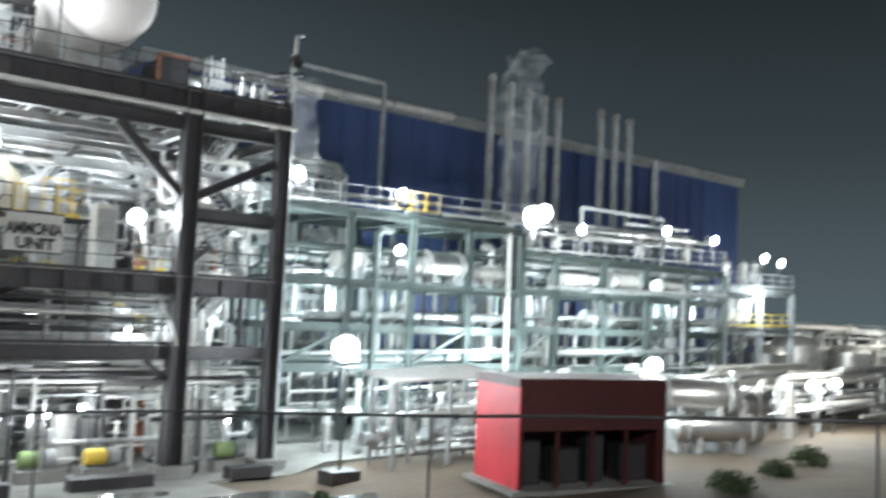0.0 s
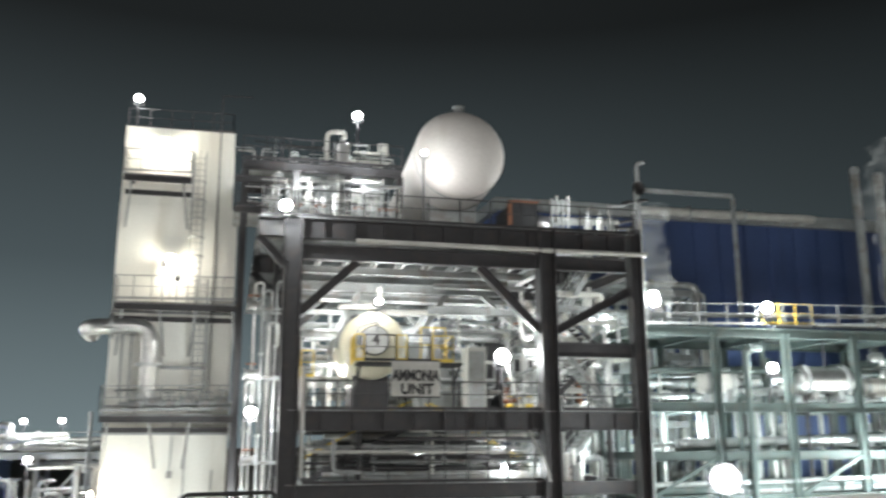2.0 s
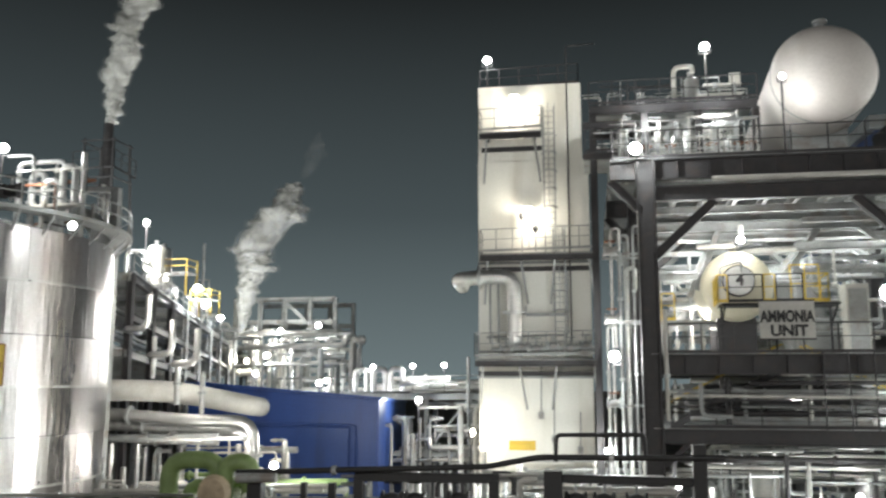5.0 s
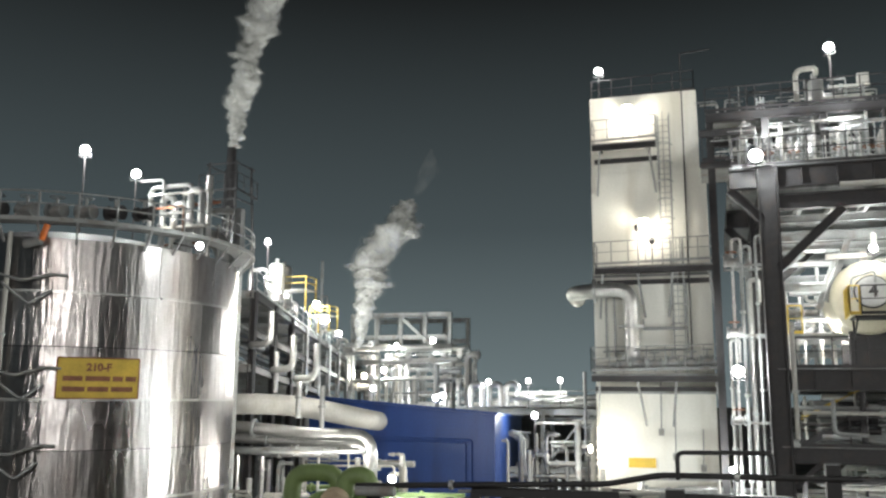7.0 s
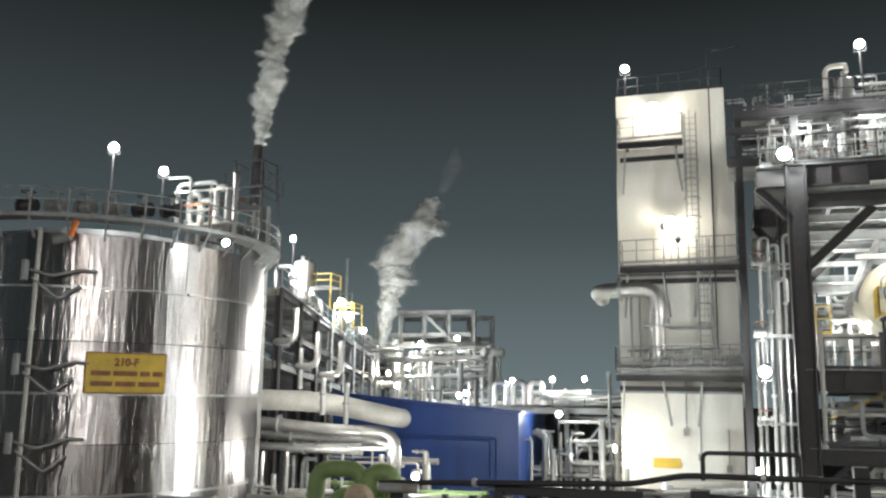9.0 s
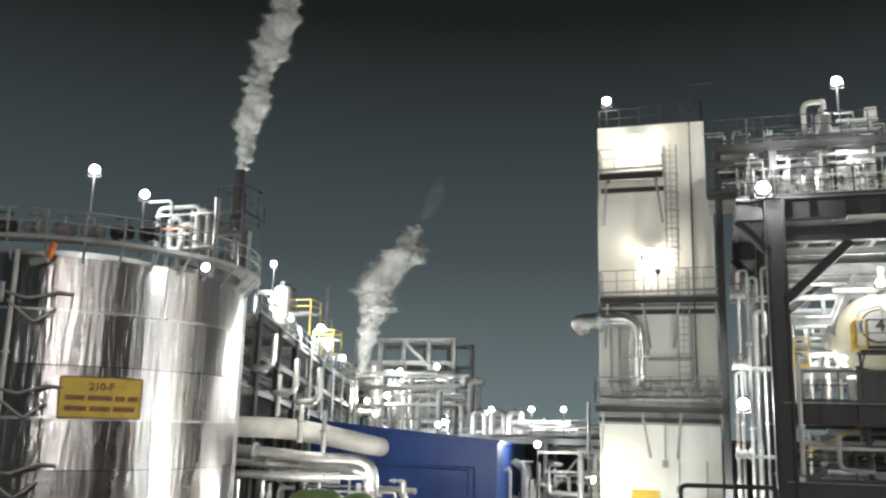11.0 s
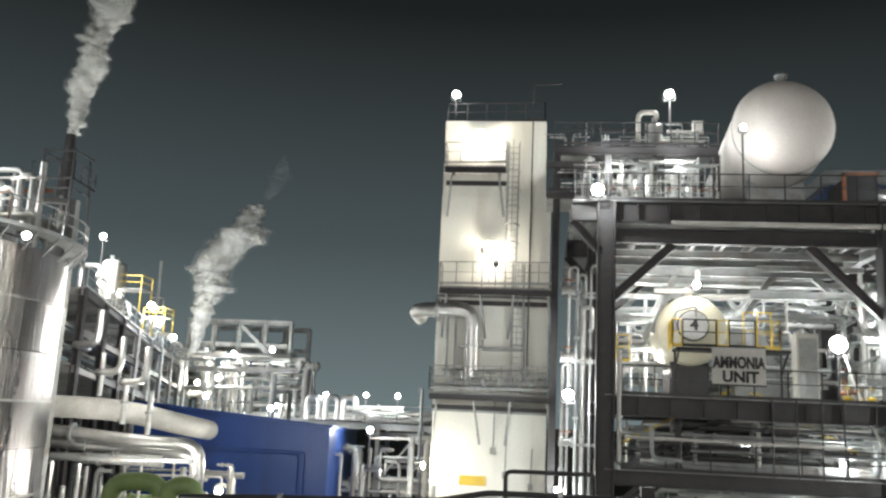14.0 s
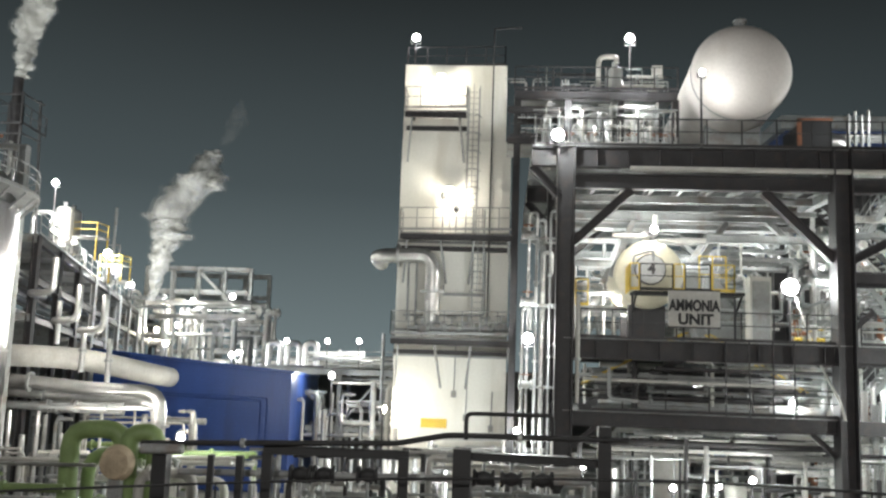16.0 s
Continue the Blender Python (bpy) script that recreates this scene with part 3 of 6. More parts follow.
# ---- white tower ----
TX0, TX1, TY0, TY1 = -5.3, 0.12, 42.0, 47.5
tw = thing("white_tower", "tall square white-painted insulated tower with platforms", "tower", ((TX0 + TX1) / 2, TY0, 0))
hx = (TX1 - TX0) / 2
part("lower_body", Shape().box(-hx, hx, 0, TY1 - TY0, 0, 18.35), WHITE, tw)
part("upper_body", Shape().box(-hx + 0.02, hx - 0.3, 0.02, TY1 - TY0 - 0.02, 18.36, 22.25), WHITE, tw)
for z in (7.7, 8.9, 13.2):
    part("flashing", Shape().box(-hx - 0.05, hx + 0.05, -0.05, 0.04, z, z + 0.12), GREYS, tw, "grey flashing strip")
for x in (-hx + 1.0, hx - 1.4):
    for z0, z1 in ((0.2, 7.6), (9.2, 13.1), (13.4, 18.2)):
        part("panel_joint", Shape().box(x, x + 0.03, -0.012, 0.02, z0, z1), WHITE, tw)
ysg = thing("warning_plate", "small yellow plate on the white tower", "sign", (-3.26, TY0 - 0.03, 4.58))
part("plate", Shape().box(-0.62, 0.62, -0.02, 0.02, -0.22, 0.22), YELLOW, ysg)


def tower_deck(z, x0, x1, out=1.1, rail=True):
    ob = thing("tower_platform", "grey steel platform bracketed to the white tower", "platform", (x0, TY0, z))
    w = x1 - x0
    part("deck", Shape().box(0, w, -out, -0.06, -0.05, 0.05), GREYS, ob)
    part("edge_beam", Shape().ibeam((0, -out, -0.18), (w, -out, -0.18), 0.15, 0.26), DARK, ob)
    part("wall_beam", Shape().ibeam((0, -0.2, -0.62), (w, -0.2, -0.62), 0.15, 0.22), DARK, ob)
    n = 2 if w < 4 else 4
    for k in range(n):
        x = 0.35 + k * (w - 0.7) / (n - 1)
        part("arm", Shape().bar((x, -out, -0.14), (x, -0.06, -0.14), 0.12), DARK, ob)
        part("bracket", Shape().bar((x, -out + 0.1, -0.3), (x - 0.25 * (-1) ** k, -0.06, -2.3), 0.09), GREYS, ob)
    if rail:
        guardrail([(x0, TY0 - 0.1), (x0, TY0 - out), (x1, TY0 - out), (x1, TY0 - 0.1)], z + 0.05, "grey guardrail round a tower platform", GREYS, 1.1, 0.8)
    return ob


tower_deck(19.6, -5.1, -2.1)
tower_deck(13.6, -5.1, 0.4)
tower_deck(8.6, -5.3, 0.5, 1.5)
ladder(-1.75, 41.6, 13.6, 20.9)
ladder(-1.35, 41.6, 8.6, 14.8)
guardrail([(TX0 + 0.1, TY0 + 0.1), (TX1 - 0.4, TY0 + 0.1), (TX1 - 0.4, TY1 - 0.1)], 22.25, "dark guardrail on the tower roof", DARK, 1.0, 1.0)
pipe([(-0.85, 41.7, 9.2), (-0.85, 41.7, 24.0), (0.55, 41.7, 24.05)], 0.035, DARK, "thin dark vent pipe up the tower")
pipe([(-6.3, 43.5, 12.5), (-6.3, 41.4, 12.5), (-3.5, 41.4, 12.55), (-3.5, 41.4, 9.0)], 0.36, CLAD, "large silver duct looping out of the tower", (1.4, 2.5), seg=16, bend=2.2)
for z0, z1, x in ((9.4, 12.3, -4.3), (9.4, 12.2, -4.7)):
    pipe([(x, 41.6, z0), (x, 41.6, z1), (x + 0.5, 41.6, z1 + 0.3)], 0.05, GREYS, "thin grey pipe on the tower")
pipe([(-4.9, 41.85, 9.7), (-1.0, 41.85, 9.7), (-1.0, 41.85, 13.0)], 0.05, GREYS, "thin grey pipe on the tower")
for x, z0, z1 in ((-2.35, 6.0, 8.4), (-1.75, 4.9, 7.5), (-0.55, 4.4, 6.1)):
    cd = thing("conduit", "thin grey conduit with a small box on the tower wall", "conduit", (x, TY0 - 0.05, z0))
    part("tube", Shape().cyl((0, 0, 0), (0.04, 0, z1 - z0), 0.03, 8), GREYS, cd)
    part("box", Shape().box(-0.12, 0.12, -0.1, 0.04, -0.2, 0.12), GREYS, cd)
for x, h in ((-3.1, 1.75), (-2.45, 1.1)):
    fx = thing("instrument_post", "dark instrument head on a thin post on a platform", "instrument", (x, TY0 - 0.75, 13.65))
    part("post", Shape().cyl((0, 0, 0), (0, 0, h), 0.025, 8), DARK, fx)
    part("head", Shape().lathe([(0.01, -0.16), (0.1, -0.15), (0.14, -0.02), (0.14, 0.08), (0.08, 0.16), (0.01, 0.17)], (0, 0, h), (0, 0, 1), 12), DARK, fx)
bx = thing("cable_tray", "grey tray box fixed to the tower wall", "bracket", (-2.0, 41.9, 10.7))
part("tray", Shape().bar((-1.0, 0, 0), (1.0, 0, 0), 0.2, 0.14).bar((-1.0, 0, 0), (-1.0, 0, 0.45), 0.07).bar((1.0, 0, 0), (1.0, 0, 0.45), 0.07), GREYS, bx)
for k, x in enumerate((-3.9, -3.2, -2.5, -1.7, -0.9, -0.2)):
    valve((x, 41.1, 9.0 + 0.1 * (k % 2)), 0.16, 0.5, GREYS, 0.36 + 0.1 * (k % 2))
pipe([(-4.6, 41.0, 9.0), (0.4, 41.0, 9.0)], 0.1, GREYS, "grey header pipe on a platform", (0.2, 0.5, 0.8))

# ---- cladded tank ----
TC, TR, TH = Vector((-29.7, 35.1, 0)), 7.8, 14.0
tk = thing("storage_tank", "round storage tank clad in shiny aluminium sheets", "tank", TC)
part("core", Shape().lathe([(TR - 0.06, 0), (TR - 0.06, TH), (4.0, TH + 0.9), (0.01, TH + 1.2)], (0, 0, 0), (0, 0, 1), 96), DARK, tk)
courses = [0, 1.45, 3.5, 5.5, 7.5, 9.6, 11.8, TH]
for c, (z0, z1) in enumerate(zip(courses, courses[1:])):
    n = 30
    for k in range(n):
        a0, a1 = 2 * math.pi * (k + 0.5 * (c % 2)) / n, 2 * math.pi * (k + 1 + 0.5 * (c % 2)) / n
        sh = Shape()
        r0 = TR + 0.03 * ((k * 7 + c * 3) % 5) / 4
        r1 = TR + 0.03 * ((k * 5 + c * 4 + 2) % 5) / 4
        vs = []
        for z in (z0 + 0.018, z1 - 0.018):
            for j in range(5):
                a = a0 + (a1 - a0) * j / 4
                r = r0 + (r1 - r0) * j / 4
                vs.append((math.cos(a) * r, math.sin(a) * r, z))
        for z in (z0 + 0.018, z1 - 0.018):
            for j in range(5):
                a = a0 + (a1 - a0) * j / 4
                r = r0 + (r1 - r0) * j / 4
                vs.append((math.cos(a) * (r - 0.05), math.sin(a) * (r - 0.05), z))
        fs = [(j, j + 1, 6 + j, 5 + j) for j in range(4)] + [(10 + j, 15 + j, 16 + j, 11 + j) for j in range(4)]
        fs += [(j, 10 + j, 11 + j, j + 1) for j in range(4)] + [(5 + j, 6 + j, 16 + j, 15 + j) for j in range(4)] + [(0, 5, 15, 10), (4, 14, 19, 9)]
        part("cladding_sheet", sh.add(vs, fs), TANKCLAD, tk)
for z in (3.5, 7.5, 11.8):
    part("band", Shape().lathe([(TR + 0.02, z - 0.05), (TR + 0.06, z - 0.05), (TR + 0.06, z + 0.05), (TR + 0.02, z + 0.05)], (0, 0, 0), (0, 0, 1), 96), CLAD, tk)

rw = thing("tank_walkway", "ring walkway on brackets round the tank top", "walkway", (TC.x, TC.y, TH))
part("deck", Shape().lathe([(TR - 0.2, 0.55), (TR + 0.75, 0.55), (TR + 0.75, 0.65), (TR - 0.2, 0.65), (TR - 0.2, 0.55)], (0, 0, 0), (0, 0, 1), 72), GREYS, rw)
part("edge_angle", Shape().lathe([(TR + 0.74, 0.53), (TR + 0.8, 0.53), (TR + 0.8, 0.7), (TR + 0.74, 0.7), (TR + 0.74, 0.53)], (0, 0, 0), (0, 0, 1), 72), GREYS, rw)
for k in range(36):
    a = 2 * math.pi * k / 36
    c, s = math.cos(a), math.sin(a)
    part("bracket", Shape().bar((c * (TR + 0.7), s * (TR + 0.7), 0.5), (c * (TR + 0.02), s * (TR + 0.02), -0.25), 0.08), GREYS, rw)
    part("post", Shape().bar((c * (TR + 0.72), s * (TR + 0.72), 0.65), (c * (TR + 0.72), s * (TR + 0.72), 1.75), 0.06), GREYS, rw)
for h in (1.75, 1.25):
    part("rail", Shape().tube([(math.cos(a) * (TR + 0.72), math.sin(a) * (TR + 0.72), h) for a in [2 * math.pi * k / 72 for k in range(73)]], 0.035, 6, 0.2, 1), GREYS, rw)

ts = thing("tank_sign", "yellow sign plate with dark lettering on the tank", "sign", (0, 0, 0))
ts.matrix_basis = pose(TC.x + 0.752 * (TR + 0.12), TC.y - 0.659 * (TR + 0.12), 7.72, 0, 0, 48.8)
part("plate", Shape().box(-1.55, 1.55, -0.03, 0.03, -0.78, 0.78), YELLOW, ts)
part("border", Shape().bar((-1.57, 0, 0.8), (1.57, 0, 0.8), 0.06).bar((-1.57, 0, -0.8), (1.57, 0, -0.8), 0.06).bar((-1.57, 0, -0.8), (-1.57, 0, 0.8), 0.06).bar((1.57, 0, -0.8), (1.57, 0, 0.8), 0.06), RUST, ts)
letters("210-F", 0.42, (0, -0.04, 0.42), ts, RUST)
for z, n in ((-0.02, 3), (-0.44, 3)):
    x = -1.35
    for w in ((0.75, 0.95, 0.4, 0.42) if z > -0.2 else (0.85, 0.8, 0.85)):
        part("text_bar", Shape().box(x, x + w, -0.045, -0.031, z - 0.1, z + 0.1), RUST, ts)
        x += w + 0.1

# ---- red shed ----
rv, ww = Vector((0.735, -0.678, 0)), Vector((0.678, 0.735, 0))
su, sv = rv * 0.866 + ww * 0.5, rv * -0.5 + ww * 0.866
rs = thing("red_shed", "small red sheet-metal shed with an open dark side", "shed", (20.04, 21.7, -0.06))
L1, L2, HS = 6.1, 3.15, 3.86


def quadbox(sh, a, u, v, z0, z1):
    b = [a, a + u, a + u + v, a + v]
    return sh.add([p + Vector((0, 0, z)) for z in (z0, z1) for p in b], [(0, 3, 2, 1), (4, 5, 6, 7), (0, 1, 5, 4), (1, 2, 6, 5), (2, 3, 7, 6), (3, 0, 4, 7)])


Z0 = Vector((0, 0, 0))
part("plinth", quadbox(Shape(), -su * 0.3 - sv * 0.3, su * (L1 + 0.6), sv * (L2 + 0.6), 0, 0.16), CONC, rs)
# only the lit end keeps full red; the other sides are coloured as shaded
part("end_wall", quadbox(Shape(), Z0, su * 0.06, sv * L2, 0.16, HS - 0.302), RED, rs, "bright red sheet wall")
part("end_wall", quadbox(Shape(), su * (L1 - 0.06), su * 0.06, sv * L2, 0.16, HS - 0.3), REDSHADE, rs)
part("back_wall", quadbox(Shape(), su * 0.06 + sv * (L2 - 0.06), su * (L1 - 0.12), sv * 0.06, 0.16, HS - 0.3), REDSHADE, rs)
part("front_panel", quadbox(Shape(), su * 0.06 + sv * 0.004, su * (L1 - 0.12), sv * 0.06, 2.1, HS - 0.3), REDSHADE, rs, "upper red sheet, darkened for shade")
part("roof", quadbox(Shape(), -su * 0.02 - sv * 0.02, su * (L1 + 0.04), sv * (L2 + 0.04), HS - 0.3, HS), REDSHADE, rs)
for k in range(5):
    part("post", quadbox(Shape(), su * (0.1 + k * (L1 - 0.35) / 4) + sv * 0.08, su * 0.12, sv * 0.12, 0.16, 2.1), REDSHADE, rs)
for k, (w, h) in enumerate(((0.9, 1.5), (1.1, 1.2), (0.7, 1.7), (1.2, 1.3))):
    cb = thing("equipment_cabinet", "dark equipment cabinet inside the shed", "cabinet", (lambda c: (c.x, c.y, 0.1 + lift(21.7, 20.04) - lift(c.y, c.x)))(Vector((20.04, 21.7, 0)) + su * (0.45 + k * 1.42) + sv * 0.8))
    part("body", quadbox(Shape(), Z0, su * w, sv * 0.8, 0, h), BLACK, cb)
    part("door", quadbox(Shape(), su * 0.05 - sv * 0.03, su * (w - 0.1), sv * 0.03, 0.08, h - 0.08), DARK, cb)

# ---- blue turbine hall behind ----
bh = thing("blue_hall", "long blue-clad turbine hall with a pale roof edge", "building", (17.0, 53.6, 0))
BX, BH = 62.5, 23.8
ang = Vector((1.0, 0.0, 0))
part("wall", quadbox(Shape(), Z0, ang * BX, Vector((0, 1, 0)) * 25, 0, BH - 0.8), HAZEBLUE, bh)
for k in range(31):
    part("wall_rib", quadbox(Shape(), ang * (k * 2.0 + 0.3) + Vector((0, -1, 0)) * 0.12, ang * 0.3, Vector((0, 1, 0)) * 0.11, 0.1, BH - 0.9), HAZEBLUE, bh)
part("roof_edge", quadbox(Shape(), -ang * 0.4 + Vector((0, -1, 0)) * 0.5, ang * (BX + 0.8), Vector((0, 1, 0)) * 26, BH - 0.8, BH), GREYS, bh, "pale roof edge")

# ---- blue building by the rack ----
b2 = thing("blue_building", "blue sheet-clad building with a sloping roof", "building", (-13.4, 55, 0))
part("wall", Shape().add([(-13, 0, 0), (0, 0, 0), (0, 0, 7.4), (-13, 0, 8.4), (-15.1, 18, 0), (-2.1, 18, 0), (-2.1, 18, 6.8), (-15.1, 18, 7.8)],
                         [(0, 1, 2, 3), (5, 4, 7, 6), (1, 5, 6, 2), (4, 0, 3, 7), (4, 5, 1, 0), (3, 2, 6, 7)]), BLUE, b2)
part("roof", Shape().add([(-13.2, -0.2, 8.44), (0.2, -0.2, 7.41), (0.2, -0.2, 7.56), (-13.2, -0.2, 8.59), (-15.4, 18.2, 7.84), (-2.0, 18.2, 6.82), (-2.0, 18.2, 6.97), (-15.4, 18.2, 7.99)],
                         [(0, 1, 2, 3), (5, 4, 7, 6), (1, 5, 6, 2), (4, 0, 3, 7), (4, 5, 1, 0), (3, 2, 6, 7)]), BLUE, b2)
for x in (-1.9, -1.5):
    part("downpipe", Shape().tube([(-9.0, -0.15, 5.9 + (x + 1.5) * 0.4), (x, -0.15, 5.8 + (x + 1.5) * 0.4), (x, -0.15, 1)], 0.06, 8), BLUE, b2)



# ---- pipe work ----
RG = random.Random(7)


def pipe_field(x0, x1, y0, y1, z0, z1, n, mats, r=(0.06, 0.2), along="x", label="", drop=0.5, min_len=0.4, keep=False):
    """Loose orthogonal pipe runs inside a box, each a thing of its own."""
    heaps = {}
    for k in range(n):
        m = RG.choice(mats)
        rad = RG.uniform(*r)
        y, z = RG.uniform(y0, y1), RG.uniform(z0, z1)
        L = x1 - x0
        a = x0 + RG.random() * L * (1 - min_len)
        b = min(x1, a + L * RG.uniform(min_len, 1.0))
        if along == "x":
            pts = [(a, y, z), (b, y, z)]
            if RG.random() < drop:
                zz = RG.uniform(z0, z1)
                pts += [(b, y, zz)]
                if RG.random() < 0.6:
                    pts += [(min(x1, b + RG.uniform(0.5, 2)), y, zz)]
            if RG.random() < drop * 0.6:
                pts = [(a, y, RG.uniform(z0, z1))] + pts
        elif along == "z":
            x = RG.uniform(x0, x1)
            pts = [(x, y, z0), (x, y, z1 - RG.uniform(0, 0.4) * (z1 - z0))]
            if RG.random() < drop:
                pts += [(x + RG.uniform(-1.2, 1.2), y, pts[-1][2])]
        else:
            x = RG.uniform(x0, x1)
            pts = [(x, y0, z), (x, y1, z)]
        clean = [pts[0]]
        for p in pts[1:]:
            if (Vector(p) - Vector(clean[-1])).length > 0.3:
                clean.append(p)
        if len(clean) < 2:
            continue
        if not keep:
            clean = [(p[0], p[1] - 35.0, p[2] + lift(p[1], p[0])) for p in clean]
            heaps.setdefault(m, Shape()).tube(clean, rad, 8 if rad < 0.1 else 10)
            for q in range(RG.choice([1, 1, 2, 3])):
                i = RG.randrange(len(clean) - 1)
                a3, b3 = Vector(clean[i]), Vector(clean[i + 1])
                c3, d3 = a3.lerp(b3, RG.uniform(0.1, 0.9)), (b3 - a3).normalized()
                heaps[m].cyl(c3 - d3 * 0.06, c3 + d3 * 0.06, rad * 1.6, 8)
            continue
        name = label or {CLAD: "shiny insulated pipe run with elbows", GREYS: "grey painted pipe run with flanges", SIGNW: "white painted pipe run with elbows", GALV: "dull galvanised steel pipe run", RUST: "rust-brown painted pipe run", GREEN: "green painted steel pipe run", YELLOW: "yellow painted pipe run", DARK: "dark painted pipe run"}[m]
        pipe(clean, rad, m, name, [RG.random() * 0.8 + 0.1 for _ in range(1 if rad > 0.08 else 0)], seg=8 if rad < 0.1 else 12)
    if heaps:
        ob = thing("pipework", "dense tangle of pale plant pipework with flanges", "pipework", (0, 35.0, 0), kind="stuff")
        for m, sh in heaps.items():
            tagged(part("pipes", sh, m, ob), kind="stuff")


def upright_vessel(x, y, z, r, h, material=None, label="upright silver process vessel with domed ends"):
    ob = thing("upright_vessel", label, "vessel", (x, y, z))
    leg = min(0.6, h * 0.2)
    part("shell", Shape().lathe([(0.01, leg - r * 0.3), (r * 0.7, leg - r * 0.2), (r, leg), (r, h - r * 0.4), (r * 0.7, h - r * 0.1), (0.01, h)], (0, 0, 0), (0, 0, 1), 24), material or CLAD, ob)
    for k in range(3):
        a = k * 2.1
        part("leg", Shape().bar((math.cos(a) * r * 0.85, math.sin(a) * r * 0.85, 0), (math.cos(a) * r * 0.85, math.sin(a) * r * 0.85, leg + 0.2), 0.08), GREYS, ob)
    part("nozzle", Shape().cyl((0, 0, h - 0.05), (0, 0, h + 0.25), r * 0.25, 10), GREYS, ob)
    return ob


def lying_vessel(a, b, r, material=None, z0=0.0, label="horizontal silver heat exchanger on two saddles"):
    ob = thing("heat_exchanger", label, "vessel", (a[0], a[1], z0))
    A = Vector(a) - Vector((a[0], a[1], z0))
    B = Vector(b) - Vector((a[0], a[1], z0))
    d = (B - A).normalized()
    L = (B - A).length
    part("shell", Shape().lathe([(0.01, -0.25 * r), (r * 0.7, -0.18 * r), (r, 0), (r, L), (r * 0.7, L + 0.18 * r), (0.01, L + 0.25 * r)], A, d, 28), material or CLAD, ob)
    for q in (0.12, 0.88):
        part("girth_flange", Shape().lathe([(r, q * L - 0.08), (r * 1.15, q * L - 0.08), (r * 1.15, q * L + 0.08), (r, q * L + 0.08)], A, d, 28), GREYS, ob)
    s = Vector((-d.y, d.x, 0)) * r * 0.8
    for q in (0.25, 0.75):
        c = A + d * (q * L)
        p = Vector((c.x, c.y, 0))
        part("saddle", quadbox(Shape(), p - s - d * 0.12, s * 2, d * 0.24, 0, max(0.1, c.z - r * 0.5)), GREYS, ob)
    return ob


# top deck: bridge platform toward the tower
bg = thing("bridge_platform", "dark steel two-level bridge platform crowded with pipes", "platform", (0.2, 38.0, 0))
for z, h in ((19.20, 0.4),):
    for y in (0.0, 4.0):
        part("beam", Shape().ibeam((0, y, z), (7.2, y, z), 0.3, h), DARK, bg)
    part("deck", Shape().box(0, 7.2, 0.2, 3.8, z + h / 2, z + h / 2 + 0.04), GREYS, bg)
for x in (0.15, 2.4, 4.7, 7.1):
    for y in (0.0, 4.0):
        part("column", Shape().ibeam((x, y, 15.97 if x > 1 else 0.0), (x, y, 19.05), 0.3, 0.3, (1, 0, 0)), DARK, bg)
for z in (18.5, 17.1):
    part("stub_beam", Shape().ibeam((-0.3, -0.1, z), (2.0, -0.1, z), 0.2, 0.3), DARK, bg)
part("stub_deck", Shape().box(-0.3, 2.0, 0.0, 3.8, 17.25, 17.29), GREYS, bg)
guardrail([(0.2, 37.9), (7.4, 37.9)], 19.45, "dark guardrail along the bridge platform", DARK, 1.05, 1.1)
guardrail([(0.0, 37.9), (2.2, 37.9)], 17.29, "dark guardrail along the bridge platform", DARK, 1.05, 0.8)
pipe([(3.95, 38.3, 19.45), (3.95, 38.3, 21.15), (4.75, 38.3, 21.15), (4.75, 38.3, 20.85)], 0.11, SIGNW, "white pipe bent over a small vessel")
upright_vessel(4.75, 38.6, 19.47, 0.32, 1.3)
pipe([(5.2, 38.2, 20.20), (6.8, 38.2, 20.17)], 0.08, SIGNW, "white pipe along the bridge platform", (0.3, 0.8))
pipe([(4.9, 38.1, 19.70), (6.8, 38.1, 19.70)], 0.06, SIGNW, "white pipe along the bridge platform")
bxx = thing("junction_box", "white junction box on a railing", "box", (6.5, 38.0, 20.40))
part("box", Shape().box(-0.22, 0.22, -0.12, 0.12, -0.2, 0.2), SIGNW, bxx)
part("stand", Shape().bar((0, 0, -0.95), (0, 0, -0.2), 0.08), GREYS, bxx)
upright_vessel(4.5, 39.2, 15.98, 0.26, 3.1)
upright_vessel(6.3, 39.6, 15.98, 0.2, 2.2)
upright_vessel(3.3, 39.4, 15.98, 0.2, 2.6, SIGNW, "upright white vessel on the top deck")
pipe_field(1.0, 6.6, 38.4, 41.5, 16.3, 19.2, 30, [SIGNW, CLAD, SIGNW, GREYS, GALV], (0.04, 0.09), min_len=0.15)
pipe_field(1.0, 6.6, 38.2, 41.5, 16.0, 19.3, 36, [SIGNW, CLAD, GREYS, CLAD], (0.04, 0.1), "z")
drawn = RG.getstate()
pipe_field(1.2, 7.2, 36.8, 38.2, 15.98, 18.4, 34, [SIGNW, GALV, GREYS, SIGNW], (0.018, 0.04), "z")
pipe_field(1.2, 7.2, 36.8, 38.2, 16.3, 18.6, 18, [SIGNW, GALV, GREYS], (0.018, 0.04), "x", min_len=0.2)
pipe_field(0.6, 7.2, 38.2, 40.5, 19.5, 20.6, 16, [SIGNW, GALV, GREYS, DARK], (0.018, 0.05), "x", min_len=0.2)
pipe_field(0.6, 7.2, 38.2, 40.5, 19.45, 20.9, 20, [SIGNW, GALV, GREYS, DARK], (0.018, 0.04), "z")
RG.setstate(drawn)
for x in (2.6, 3.6, 5.3, 6.4, 6.9):
    valve((x, 37.2, 16.7), 0.15, 0.5, stand=0.75)
